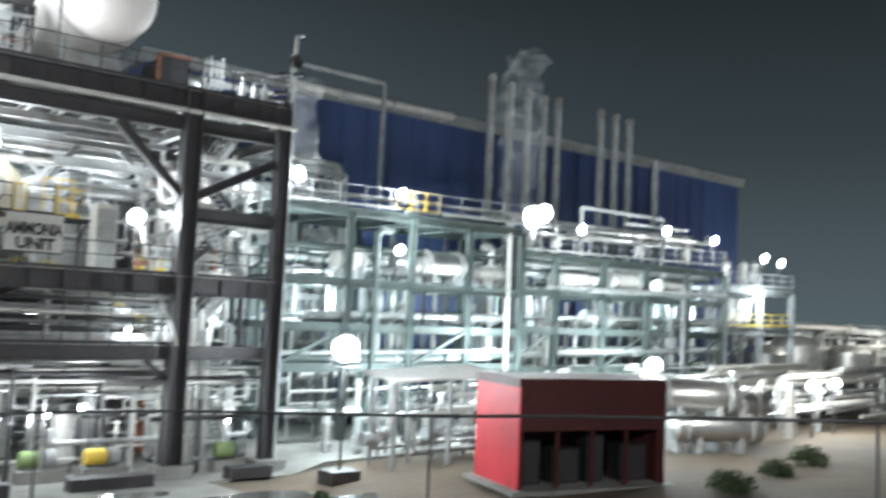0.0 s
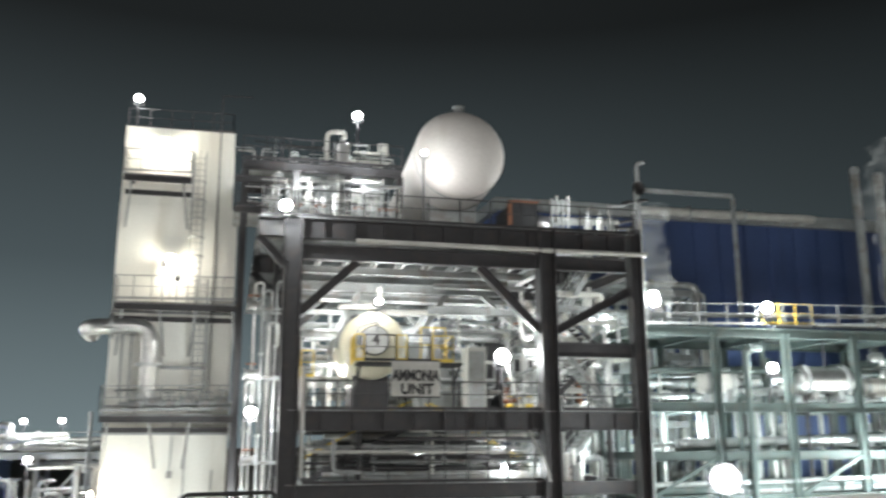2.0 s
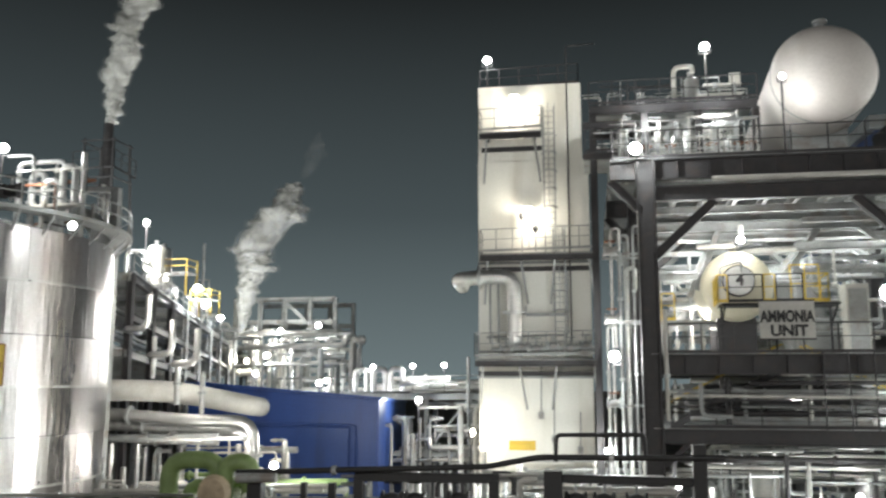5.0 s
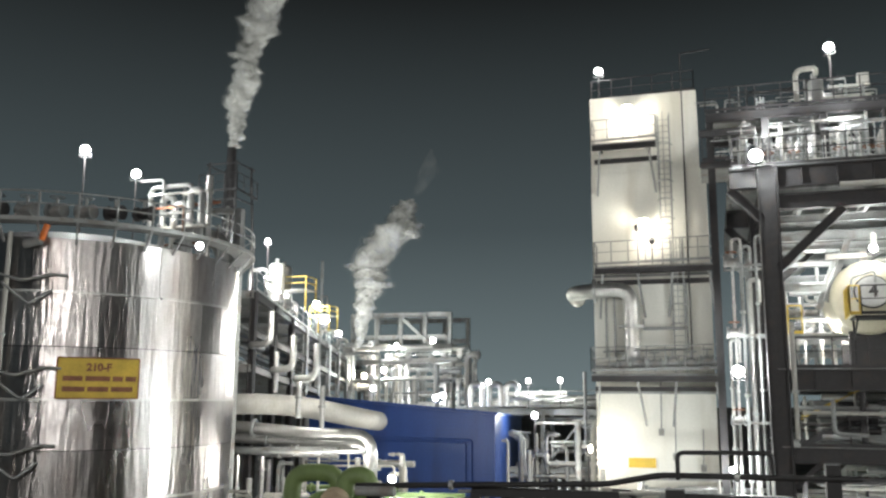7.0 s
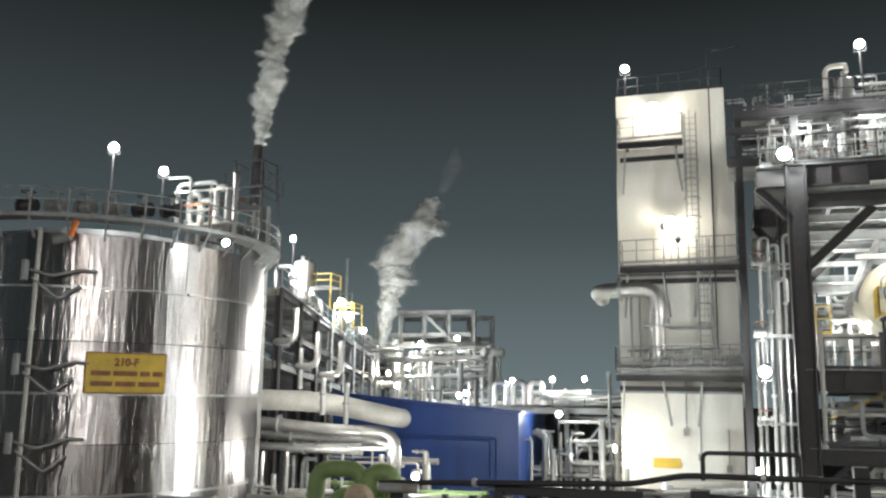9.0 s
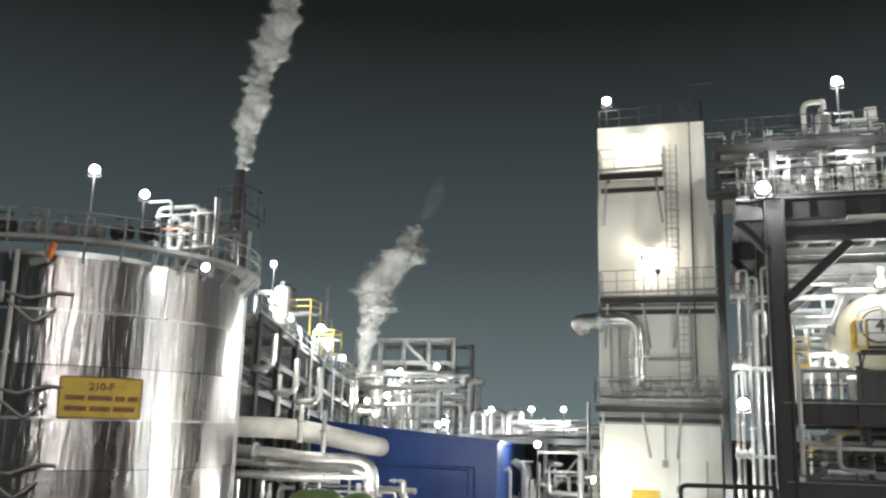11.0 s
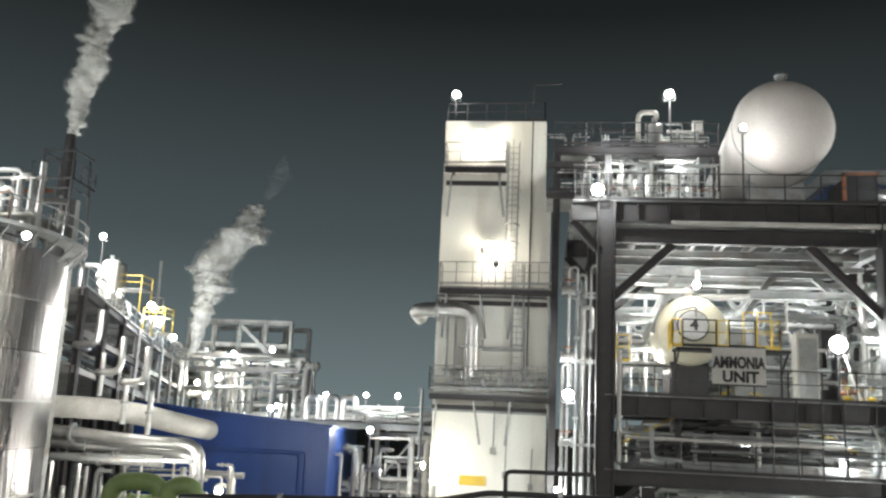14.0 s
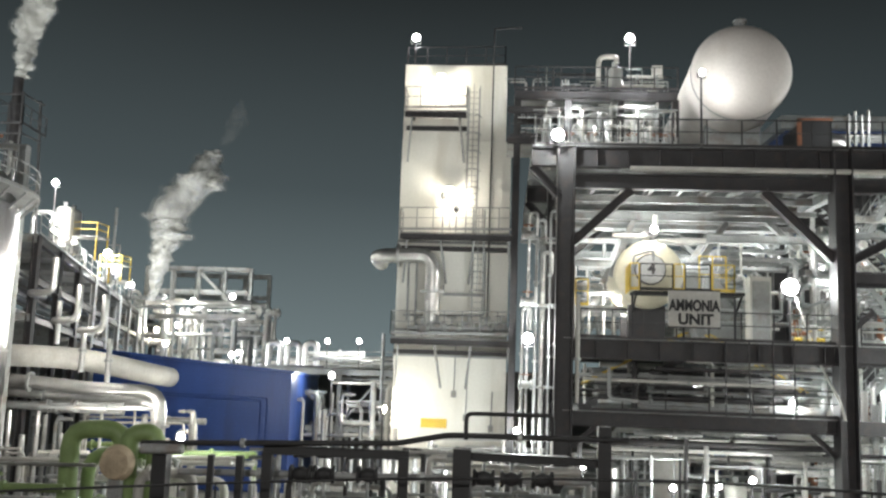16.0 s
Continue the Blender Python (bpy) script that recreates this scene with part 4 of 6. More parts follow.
# top deck: right-hand side
db = thing("air_cooler_box", "dark box duct with a pale hood on the top deck", "duct", (12.4, 37.0, 15.96))
part("box", Shape().box(0, 1.25, 0, 2.5, 0.55, 1.85), BLACK, db)
part("frame", Shape().box(-0.16, -0.01, -0.05, 0.12, 0, 2.0).box(-0.16, 1.3, -0.05, 0.12, 1.86, 2.0), RUST, db, "rust-brown end frame")
part("hood", Shape().tube([(1.27, 1.2, 1.2), (2.0, 1.2, 1.2), (2.15, 1.2, 0.05)], 0.5, 16, 1.2), CLAD, db)
for k in range(4):
    pipe([(14.2 + k * 0.27, 36.6, 15.98), (14.2 + k * 0.27, 36.6, 18.0 + 0.15 * (k % 2))], 0.06, GREYS, "thin grey vent pipe on the top deck")
pipe([(12.5, 38.6, 17.6), (18.0, 38.6, 17.6)], 0.2, SIGNW, "white pipe across the top deck")
pipe_field(13.0, 18.2, 36.2, 41.0, 16.1, 17.6, 10, [SIGNW, CLAD, GREYS], (0.05, 0.12))
for x in (15.9, 16.5, 17.0):
    upright_vessel(x, 36.4, 15.98, 0.17, 1.2)
pipe([(18.1, 35.6, 0.0), (18.1, 35.6, 19.5), (18.45, 35.6, 19.5)], 0.09, GREYS, "tall grey mast pipe beside the structure")
hr = thing("siren", "grey round siren on a post at the deck corner", "siren", (17.85, 35.4, 15.98))
part("post", Shape().bar((0, 0, 0), (0, 0, 2.6), 0.08), GREYS, hr)
part("horn", Shape().lathe([(0.08, 0), (0.12, -0.2), (0.32, -0.4)], (0, 0, 2.2), (0, 1, 0), 16), DARK, hr)
pipe_field(17.0, 18.6, 35.4, 38.0, 15.9, 18.0, 7, [GREYS, SIGNW, DARK], (0.04, 0.09))

# between sign deck and top deck
pipe([(6.5, 38.5, 12.3), (6.5, 38.5, 12.85), (13.0, 38.5, 12.95)], 0.11, SIGNW, "white pipe rising off the vessel")
pipe([(4.6, 37.8, 12.9), (6.4, 37.8, 12.9), (6.4, 37.8, 13.8)], 0.12, SIGNW, "white pipe under the top deck")
pipe_field(3.0, 13.0, 39.0, 50.0, 11.0, 13.9, 34, [SIGNW, GREYS, GREYS, GALV], (0.05, 0.15), "x", min_len=0.25)
pipe_field(3.2, 13.0, 40.5, 50.0, 8.4, 11.5, 26, [SIGNW, GREYS, GREYS, GALV], (0.05, 0.15), "x", min_len=0.25)
pipe_field(3.2, 13.0, 39.5, 50.0, 8.2, 13.8, 26, [SIGNW, GREYS, GREYS], (0.05, 0.12), "z")
pipe_field(13.8, 17.2, 40.0, 50.0, 8.4, 14.0, 30, [SIGNW, GREYS, CLAD, RUST], (0.06, 0.16), "x")
pipe_field(13.8, 17.2, 40.0, 50.5, 8.2, 15.0, 18, [SIGNW, GREYS, CLAD], (0.06, 0.18), "z")
pipe_field(13.8, 17.2, 40.0, 50.0, 0.4, 7.6, 24, [SIGNW, GREYS, CLAD], (0.06, 0.16), "x")
pipe_field(13.5, 29.0, 48.0, 52.8, 1.0, 17.0, 90, [SIGNW, GREYS, GREYS, GALV], (0.08, 0.22), "x", min_len=0.2)
pipe_field(13.5, 29.0, 48.0, 52.8, 0.0, 17.0, 50, [SIGNW, GREYS, GALV], (0.08, 0.2), "z")
dc = thing("flue_duct", "large grey sheet duct sloping under the deck", "duct", (9.4, 42.0, 8.17))
part("duct", Shape().add([(0, 0, 0.0), (2.2, 0, 0.0), (2.2, 1.5, 0.0), (0, 1.5, 0.0), (-1.2, 0, 3.6), (0.4, 0, 4.4), (0.4, 1.5, 4.4), (-1.2, 1.5, 3.6)], [(0, 3, 2, 1), (4, 5, 6, 7), (0, 1, 5, 4), (1, 2, 6, 5), (2, 3, 7, 6), (3, 0, 4, 7)]), GREYS, dc)
bx = thing("cabinet", "pale upright cabinet on the sign deck", "cabinet", (10.6, 38.5, 8.17))
part("body", Shape().box(0, 0.9, 0, 0.8, 0, 3.2), SIGNW, bx)
part("door", Shape().box(0.08, 0.82, -0.03, -0.002, 0.15, 3.0), GREYS, bx)
for k in range(7):
    valve((11.9 + 0.3 * (k % 4), 36.4 + 0.5 * (k // 4), 8.5 + 0.25 * (k % 3)), 0.07, 0.4, (YELLOW, RUST, GREYS)[k % 3], 0.4 + 0.25 * (k % 3))
guardrail([(2.9, 36.2), (3.4, 36.2)], 9.6, "yellow painted guardrail by a column", YELLOW, 1.1, 0.5)
pipe([(2.88, 34.7, 5.6), (2.88, 34.7, 9.85)], 0.09, SIGNW, "white standpipe beside the column", (0.4,))
pipe([(3.1, 34.75, 6.55), (11.3, 34.75, 6.5)], 0.07, SIGNW, "white pipe along the lower railing", (0.5,))
pipe([(4.1, 34.5, 7.0), (4.1, 34.5, 5.8), (5.2, 34.5, 5.75)], 0.08, GREYS, "grey bent pipe in front of the lower deck")
pipe([(11.8, 36.3, 10.2), (12.0, 35.8, 8.9), (12.35, 35.0, 7.2), (12.85, 34.5, 5.9), (12.95, 34.45, 5.3)], 0.05, SIGNW, "pale slack hose hanging off the sign deck", name="hose", bend=12)
for x in (8.6, 9.5, 10.4, 11.2):
    pipe([(x, 34.72, 5.3), (x, 34.72, 8.2)], 0.035, DARK, "thin dark drop pipe between two decks")
# between the lower deck and the sign deck
pipe_field(3.0, 13.2, 36.0, 50.0, 5.5, 7.2, 22, [GREYS, GREYS, DARK, GALV], (0.05, 0.14), "x", drop=0.2)
for x in (5.0, 7.6, 10.0):
    hp = thing("hopper", "grey sheet hopper under the sign deck", "hopper", (x, 40.5, 5.33))
    part("cone", Shape().add([(-0.5, -0.5, 0.3), (0.5, -0.5, 0.3), (0.5, 0.5, 0.3), (-0.5, 0.5, 0.3), (-1.1, -1, 2.0), (1.1, -1, 2.0), (1.1, 1, 2.0), (-1.1, 1, 2.0)], [(0, 3, 2, 1), (4, 5, 6, 7), (0, 1, 5, 4), (1, 2, 6, 5), (2, 3, 7, 6), (3, 0, 4, 7)]), GREYS, hp)
    part("spout", Shape().cyl((0, 0, 0), (0, 0, 0.3), 0.3, 12), GREYS, hp)
# ground floor of the structure
pipe_field(2.8, 17.5, 35.8, 50.0, 2.2, 4.7, 80, [SIGNW, SIGNW, GREYS, CLAD, GALV, DARK], (0.03, 0.11), "x", min_len=0.15)
pipe_field(2.8, 17.5, 35.8, 50.0, 0.0, 4.5, 60, [SIGNW, GREYS, CLAD, DARK, GALV], (0.04, 0.11), "z", keep=True)
pipe_field(2.8, 17.5, 36.5, 50.0, 0.6, 2.2, 24, [SIGNW, GREYS, CLAD, GALV], (0.05, 0.14), "x", min_len=0.15)
for x, y, r, h in ((4.6, 39, 0.5, 3.2), (7.5, 41, 0.7, 3.8), (9.9, 38.5, 0.45, 2.6), (12.0, 42, 0.6, 3.6), (15.6, 41.5, 0.6, 3.4)):
    upright_vessel(x, y, 0.0, r, h, RG.choice([CLAD, SIGNW]), "pale upright vessel on the plant floor")
for k, (x, y) in enumerate(((5.6, 36.2), (8.6, 36.4), (10.9, 36.0), (16.2, 35.8))):
    pm = thing("pump", "yellow guarded motor pump on a concrete block" if k % 2 == 0 else "green motor pump on a concrete block", "pump", (x, y, 0))
    part("block", Shape().box(-0.9, 0.9, -0.45, 0.45, 0, 0.5), CONC, pm)
    part("motor", Shape().lathe([(0.01, -0.8), (0.3, -0.78), (0.34, -0.7), (0.34, 0.0), (0.28, 0.05), (0.01, 0.05)], (0, 0, 0.9), (1, 0, 0), 16), YELLOW if k % 2 == 0 else GREEN, pm)
    part("casing", Shape().lathe([(0.01, 0.1), (0.36, 0.12), (0.36, 0.55), (0.01, 0.6)], (0, 0, 0.9), (1, 0, 0), 16), GREYS, pm)
for x, w in ((4.3, 2.6), (8.9, 3.0), (15.0, 1.8)):
    solid("kerb_block", Shape().box(x, x + w, 33.0, 33.8, 0.0, 0.55), DARK, "dark low concrete kerb block before the structure", "block", smooth=None)
# pipe runs on the middle decks and in the narrow bay
pipe_field(2.9, 13.0, 36.2, 44.0, 5.5, 7.6, 26, [SIGNW, GREYS, GALV, DARK, DARK], (0.05, 0.15), "x", min_len=0.6)
pipe_field(3.0, 13.0, 36.4, 45.0, 5.5, 7.7, 18, [GREYS, SIGNW, DARK], (0.05, 0.12), "z")
pipe_field(13.7, 17.3, 36.0, 44.0, 0.3, 7.4, 26, [SIGNW, GREYS, CLAD, RUST], (0.05, 0.16), "z")
pipe_field(13.7, 17.3, 36.0, 44.0, 8.4, 14.6, 26, [SIGNW, GREYS, CLAD, RUST], (0.05, 0.16), "x", min_len=0.5)
for x0, x1, y, z0, z1 in ((3.2, 7.6, 36.8, 5.4, 7.7), (12.6, 8.6, 37.4, 5.4, 7.7), (13.8, 17.2, 38.0, 8.3, 11.4), (17.2, 13.8, 38.6, 11.4, 14.6), (13.8, 17.2, 38.2, 0.1, 4.6)):
    br = thing("stair_stringer", "dark sloping stair stringer with treads between decks", "stairs", (x0, y, z0))
    for j in (0, 0.9):
        part("stringer", Shape().bar((0, j, 0), (x1 - x0, j, z1 - z0), 0.06, 0.24), DARK, br)
        part("handrail", Shape().bar((0, j, 1.0), (x1 - x0, j, z1 - z0 + 1.0), 0.05), YELLOW if x0 < 13 else GREYS, br)
    n = int((z1 - z0) / 0.2)
    for k in range(1, n):
        part("tread", Shape().box((x1 - x0) * k / n - 0.13, (x1 - x0) * k / n + 0.13, 0.03, 0.87, (z1 - z0) * k / n - 0.02, (z1 - z0) * k / n + 0.02), GALV, br)
# tall pipes between the tower and the structure
for k, (x, z1) in enumerate(((0.95, 13.5), (1.3, 13.3), (1.6, 12.0), (1.85, 13.6), (0.75, 9.5))):
    y = 36.6 + 0.5 * (k % 3)
    pipe([(x, y, 0.0), (x, y, z1), (x + 0.35, y, z1 + 0.05), (x + 0.35, y, z1 - 0.9)], 0.055 + 0.02 * (k % 3), GREYS if k % 2 else CLAD, "tall silver riser pipe beside the structure", (0.3, 0.55, 0.8))
for z in (6.2, 9.6, 12.4):
    gr = thing("pipe_guide", "grey steel pipe guide frame on the risers", "bracket", (0.6, 36.4, z))
    part("bar", Shape().bar((0, 0, 0), (1.7, 0, 0), 0.1), GREYS, gr)
    part("bar", Shape().bar((0, 1.2, 0), (1.7, 1.2, 0), 0.1), GREYS, gr)
    valve((0.9, 36.2, z + 0.1), 0.14, 0.4)
pipe_field(-5.0, 2.2, 38.5, 41.0, 0.3, 4.4, 14, [SIGNW, GREYS, CLAD], (0.06, 0.16), "x")
pipe_field(-8.0, 2.2, 36.5, 41.0, 0.0, 4.0, 22, [SIGNW, GREYS, CLAD], (0.05, 0.13), "z", keep=True)

# ---- right-hand pipe rack ----
def rack(name, label, x0, x1, ys, levels, step, w=0.32, material=None, rails=True, origin=None):
    material = material or GREYS
    ob = thing(name, label, "pipe rack", (x0, ys[0], 0))
    n = max(1, round((x1 - x0) / step))
    top = levels[-1]
    for k in range(n + 1):
        x = (x1 - x0) * k / n
        for y in ys:
            part("column", Shape().ibeam((x, y - ys[0], 0), (x, y - ys[0], top), w, w, (1, 0, 0)), material, ob)
        for z in levels:
            part("cross_beam", Shape().ibeam((x, 0, z), (x, ys[-1] - ys[0], z), w * 0.8, w * 1.1), material, ob)
        if k < n and k % 2 == 0:
            part("brace", Shape().bar((x, 0, levels[0]), (x + (x1 - x0) / n, 0, levels[min(1, len(levels) - 1)]), w * 0.5), material, ob)
    for z in levels:
        for y in ys:
            part("beam", Shape().ibeam((0, y - ys[0], z - 0.02), (x1 - x0, y - ys[0], z - 0.02), w * 0.8, w * 1.3), material, ob)
    part("deck", Shape().box(0, x1 - x0, 0, ys[-1] - ys[0], top + w * 0.66, top + w * 0.66 + 0.04), material, ob)
    if rails:
        guardrail([(x0, ys[0] - 0.1), (x1, ys[0] - 0.1)], top + w * 0.66 + 0.04, "grey guardrail along a pipe rack", GREYS, 1.1, 1.6)
    return ob


RTEAL = mat("teal_grey_steel_paint", (0.085, 0.11, 0.105), 0.6, 0.0, 0.3, 0.7, 0.1, 14, (0.12, 0.09, 0.07), 0.4)
rack("back_frame", "grey steel frame filled with pipes behind the stairs", 18.2, 28.0, (48.5, 52.5), (4.5, 8.5, 12.5, 16.5), 3.2, 0.3, GREYS, rails=False)
rack("pipe_rack", "long grey-green steel pipe rack in front of the blue hall", 20.0, 36.6, (40.0, 46.0), (3.9, 6.0, 8.4, 12.2), 4.2, 0.36, RTEAL)
rack("pipe_rack", "long grey-green steel pipe rack in front of the blue hall", 36.9, 60.5, (42.0, 48.0), (3.4, 6.0, 8.5, 10.9), 4.8, 0.36, RTEAL)
rack("end_platform", "pale steel platform at the end of the pipe rack", 60.8, 70.5, (42.0, 47.0), (6.1, 9.4), 4.9, 0.4, GREYS)
for z in (4.15, 6.3, 8.7, 10.0):
    pipe_field(19.5, 36.5, 39.8, 46.0, z, z + 0.5, 12, [GREYS, CLAD, RTEAL, GREYS, GALV, RTEAL], (0.08, 0.26), "x", drop=0.15, min_len=0.6)
    pipe_field(37.0, 60.5, 41.8, 48.0, z, z + 0.6, 14, [GREYS, CLAD, RTEAL, GREYS, GALV, RTEAL], (0.08, 0.26), "x", drop=0.15, min_len=0.6)
pipe_field(19.5, 36.5, 39.8, 46, 0.1, 12.0, 40, [SIGNW, CLAD, GREYS, RTEAL, RTEAL, DARK], (0.06, 0.18), "z")
pipe_field(37.0, 60.5, 41.8, 48, 0.1, 10.8, 50, [SIGNW, CLAD, GREYS, RTEAL, RTEAL, DARK], (0.06, 0.2), "z")
pipe_field(20.0, 60.0, 38.0, 44.0, 0.4, 3.4, 34, [SIGNW, CLAD, GREYS, GALV], (0.08, 0.22), "x", min_len=0.12)
pipe_field(20.0, 60.0, 36.0, 44.0, 0.0, 3.4, 44, [SIGNW, CLAD, GREYS, RTEAL], (0.06, 0.2), "z")
pipe_field(22.0, 60.0, 42.5, 46.0, 12.5, 14.0, 16, [SIGNW, CLAD, GREYS], (0.06, 0.18), "x", min_len=0.1)
for a, b, r in (((23.6, 40.6, 9.6), (25.4, 40.6, 9.6), 0.55), ((29.2, 40.6, 9.7), (32.3, 40.6, 9.7), 0.72), ((33.2, 40.8, 9.3), (35.6, 40.8, 9.3), 0.5), ((42.0, 42.6, 9.4), (45.5, 42.6, 9.4), 0.6), ((47.5, 42.6, 9.5), (50.5, 42.6, 9.5), 0.75), ((53.0, 42.6, 9.3), (56.5, 42.6, 9.3), 0.6), ((45.0, 42.6, 6.9), (48.0, 42.6, 6.9), 0.5)):
    lying_vessel(a, b, r, RG.choice([CLAD, SIGNW]), 8.62 if a[2] > 8 else 6.2)
for x in (38.5, 40.5, 43.0, 52.0, 57.5, 63.0, 65.5, 67.2):
    zb = 11.2 if x < 60.6 else 9.7
    upright_vessel(x, 43.5, zb, 0.4, 2.2, RG.choice([CLAD, SIGNW]))
for x in (61.8, 63.0, 64.2):
    upright_vessel(x + 1.5, 43.2, 6.4, 0.32, 2.4, SIGNW, "upright white vessel on the end platform")
guardrail([(60.8, 41.9), (70.5, 41.9)], 6.4, "yellow guardrail on the end platform", YELLOW, 1.0, 1.6)
guardrail([(27.0, 39.9), (30.0, 39.9)], 12.5, "yellow guardrail on the rack", YELLOW, 1.1, 0.9)
# vent stacks in front of the hall
for x, z in ((42.1, 25.6), (44.0, 25.3), (45.9, 25.1), (47.6, 24.9), (49.2, 24.9), (54.3, 24.8), (56.1, 24.7), (57.9, 24.6), (61.5, 21.2)):
    st = thing("vent_stack", "pale grey vertical vent stack in front of the blue hall", "stack", (x, 50.0, 0), "vent stacks")
    part("pipe", Shape().cyl((0, 0, 0), (0, 0, z), 0.3, 14), GREYS, st)
    part("collar", Shape().cyl((0, 0, z - 0.35), (0, 0, z - 0.15), 0.36, 14), GREYS, st)
rt = thing("roof_trestle", "thin grey steel trestle before the hall roof", "trestle", (25.0, 49.5, 0))
for x in (0, 7.0):
    part("post", Shape().bar((x, 0, 0), (x, 0, 22.9), 0.22), GREYS, rt)
part("beam", Shape().bar((0, 0, 23.0), (7.0, 0, 23.0), 0.25), GREYS, rt)
hp = thing("handrail_frame", "grey steel goalpost frame on the rack", "frame", (45.0, 43.0, 10.9))
for x in (0, 9.0):
    part("post", Shape().bar((x, 0, 0), (x, 0, 3.8), 0.2), GREYS, hp)
part("beam", Shape().bar((0, 0, 3.8), (9.0, 0, 3.8), 0.22), GREYS, hp)

pipe([(26.3, 52.7, 22.75), (40.5, 52.7, 22.6)], 0.3, SIGNW, "long pale pipe along the hall roof edge", (0.3, 0.6), seg=12)
# ---- ground level beside the red shed ----
WET = mat("wet_concrete", (0.10, 0.095, 0.09), 0.12, 0.0, 0.3, 0.8, 0.02, 6)
for px, py, pa, pb in ((13.6, 28.3, 2.4, 0.9), (17.4, 26.6, 1.5, 0.5), (10.2, 31.0, 1.6, 0.6)):
    pd = Shape()
    rim = [(px + pa * math.cos(a) * (1 + 0.3 * noise.noise((math.cos(a) * 2, math.sin(a) * 2, px))), py + pb * math.sin(a) * (1 + 0.3 * noise.noise((math.cos(a) * 2, math.sin(a) * 2, py)))) for a in [k * math.pi / 18 for k in range(36)]]
    zt = 0.012 if py > 29.5 else -0.03
    pd.add([(x, y, zt) for x, y in rim] + [(x, y, zt - 0.05) for x, y in rim], [tuple(range(36)), tuple(range(71, 35, -1))] + [(k, 36 + k, 36 + (k + 1) % 36, (k + 1) % 36) for k in range(36)])
    solid("puddle", pd, WET, "shallow shiny puddle on the plant ground", "puddle", smooth=None, y=py - pb)
cn = thing("canopy", "low white sheet canopy on steel posts", "canopy", (20.4, 30.6, 0))
part("roof", Shape().add([(0, -1, 3.45), (5.6, -1.8, 3.75), (5.6, 1.2, 4.0), (0, 1.6, 3.7), (0, -1, 3.55), (5.6, -1.8, 3.85), (5.6, 1.2, 4.1), (0, 1.6, 3.8)], [(0, 3, 2, 1), (4, 5, 6, 7), (0, 1, 5, 4), (1, 2, 6, 5), (2, 3, 7, 6), (3, 0, 4, 7)]), SIGNW, cn)
for x, y, z in ((0.3, -0.6, 3.46), (5.2, -1.5, 3.74), (0.3, 1.2, 3.6), (5.2, 0.9, 3.9), (2.8, -1.1, 3.6)):
    part("post", Shape().bar((x, y, -0.1), (x, y, z), 0.16), GREYS, cn)
pipe_field(20.5, 27.0, 30.0, 34.0, 0.3, 3.2, 14, [SIGNW, CLAD, GREYS, GALV], (0.06, 0.16), "x", min_len=0.2)
pipe_field(20.0, 29.0, 30.5, 36.0, 0.0, 2.8, 16, [SIGNW, CLAD, GREYS, DARK], (0.06, 0.2), "z")
for k in range(7):
    valve((20.5 + k * 1.1, 31.5 + (k % 3), 1.0), 0.2, 0.7, GREYS, 1.1)
for a, b, r in (((33.0, 26.5, 2.6), (36.5, 24.6, 2.6), 0.75), ((33.4, 25.6, 1.1), (37.0, 23.6, 1.1), 0.6), ((37.2, 27.5, 2.0), (40.5, 25.6, 2.0), 0.7)):
    lying_vessel(a, b, r, CLAD, 0.0)
pipe_field(36.0, 62.0, 26.0, 36.0, 0.2, 3.6, 40, [SIGNW, CLAD, SIGNW, GREYS], (0.08, 0.25), "x", min_len=0.15)
pipe_field(36.0, 62.0, 25.0, 36.0, 0.0, 3.0, 30, [SIGNW, CLAD, GREYS], (0.06, 0.2), "z")
wl = thing("boundary_wall", "pale block boundary wall behind the yard", "wall", (40, 40, 0), kind="structure")
part("wall", quadbox(Shape(), Z0, Vector((48, -16, 0)), Vector((0.1, 0.3, 0)), 0, 3.2), CONC, wl)

rack("pipe_rack", "distant pale steel pipe rack beyond the hall", 74.0, 112.0, (52.0, 57.0), (3.0, 6.2), 6.3, 0.35, GREYS)
pipe_field(72.0, 112.0, 50.0, 57.0, 0.3, 7.4, 40, [SIGNW, CLAD, GREYS], (0.12, 0.3), "x", min_len=0.1)
pipe_field(72.0, 112.0, 50.0, 57.0, 0.0, 7.0, 30, [SIGNW, CLAD, GREYS], (0.1, 0.25), "z")
for x, y, r, h in ((76.0, 48.0, 2.2, 5.0), (83.0, 49.0, 2.6, 6.0), (92.0, 48.0, 2.2, 5.2)):
    upright_vessel(x, y, 0.0, r, h, CLAD, "distant silver storage vessel in the yard")

# ---- long rack behind the tank ----
lr = thing("long_pipe_rack", "long dark steel pipe rack running away behind the tank", "pipe rack", (-24.5, 43.5, 0))
LD = Vector((-0.27, 1, 0)).normalized()
LS = Vector((-LD.y, LD.x, 0)) * 7.0
LD.z = -FALL * LD.y
for k in range(12):
    c = LD * (k * 5.2)
    for q in (0, 1):
        part("column", Shape().ibeam(c + LS * q, c + LS * q + Vector((0, 0, 13.9)), 0.35, 0.35, (1, 0, 0)), DARK if k < 3 else GREYS, lr)
    for z in (6.3, 9.6, 13.7):
        part("cross_beam", Shape().ibeam(c + Vector((0, 0, z)), c + LS + Vector((0, 0, z)), 0.3, 0.4), GREYS, lr)
for z in (6.3, 9.6, 11.6, 13.7):
    for q in (0, 1):
        part("beam", Shape().ibeam(LS * q + Vector((0, 0, z)), LS * q + LD * 57.2 + Vector((0, 0, z)), 0.3, 0.45), DARK if q == 0 else GREYS, lr)
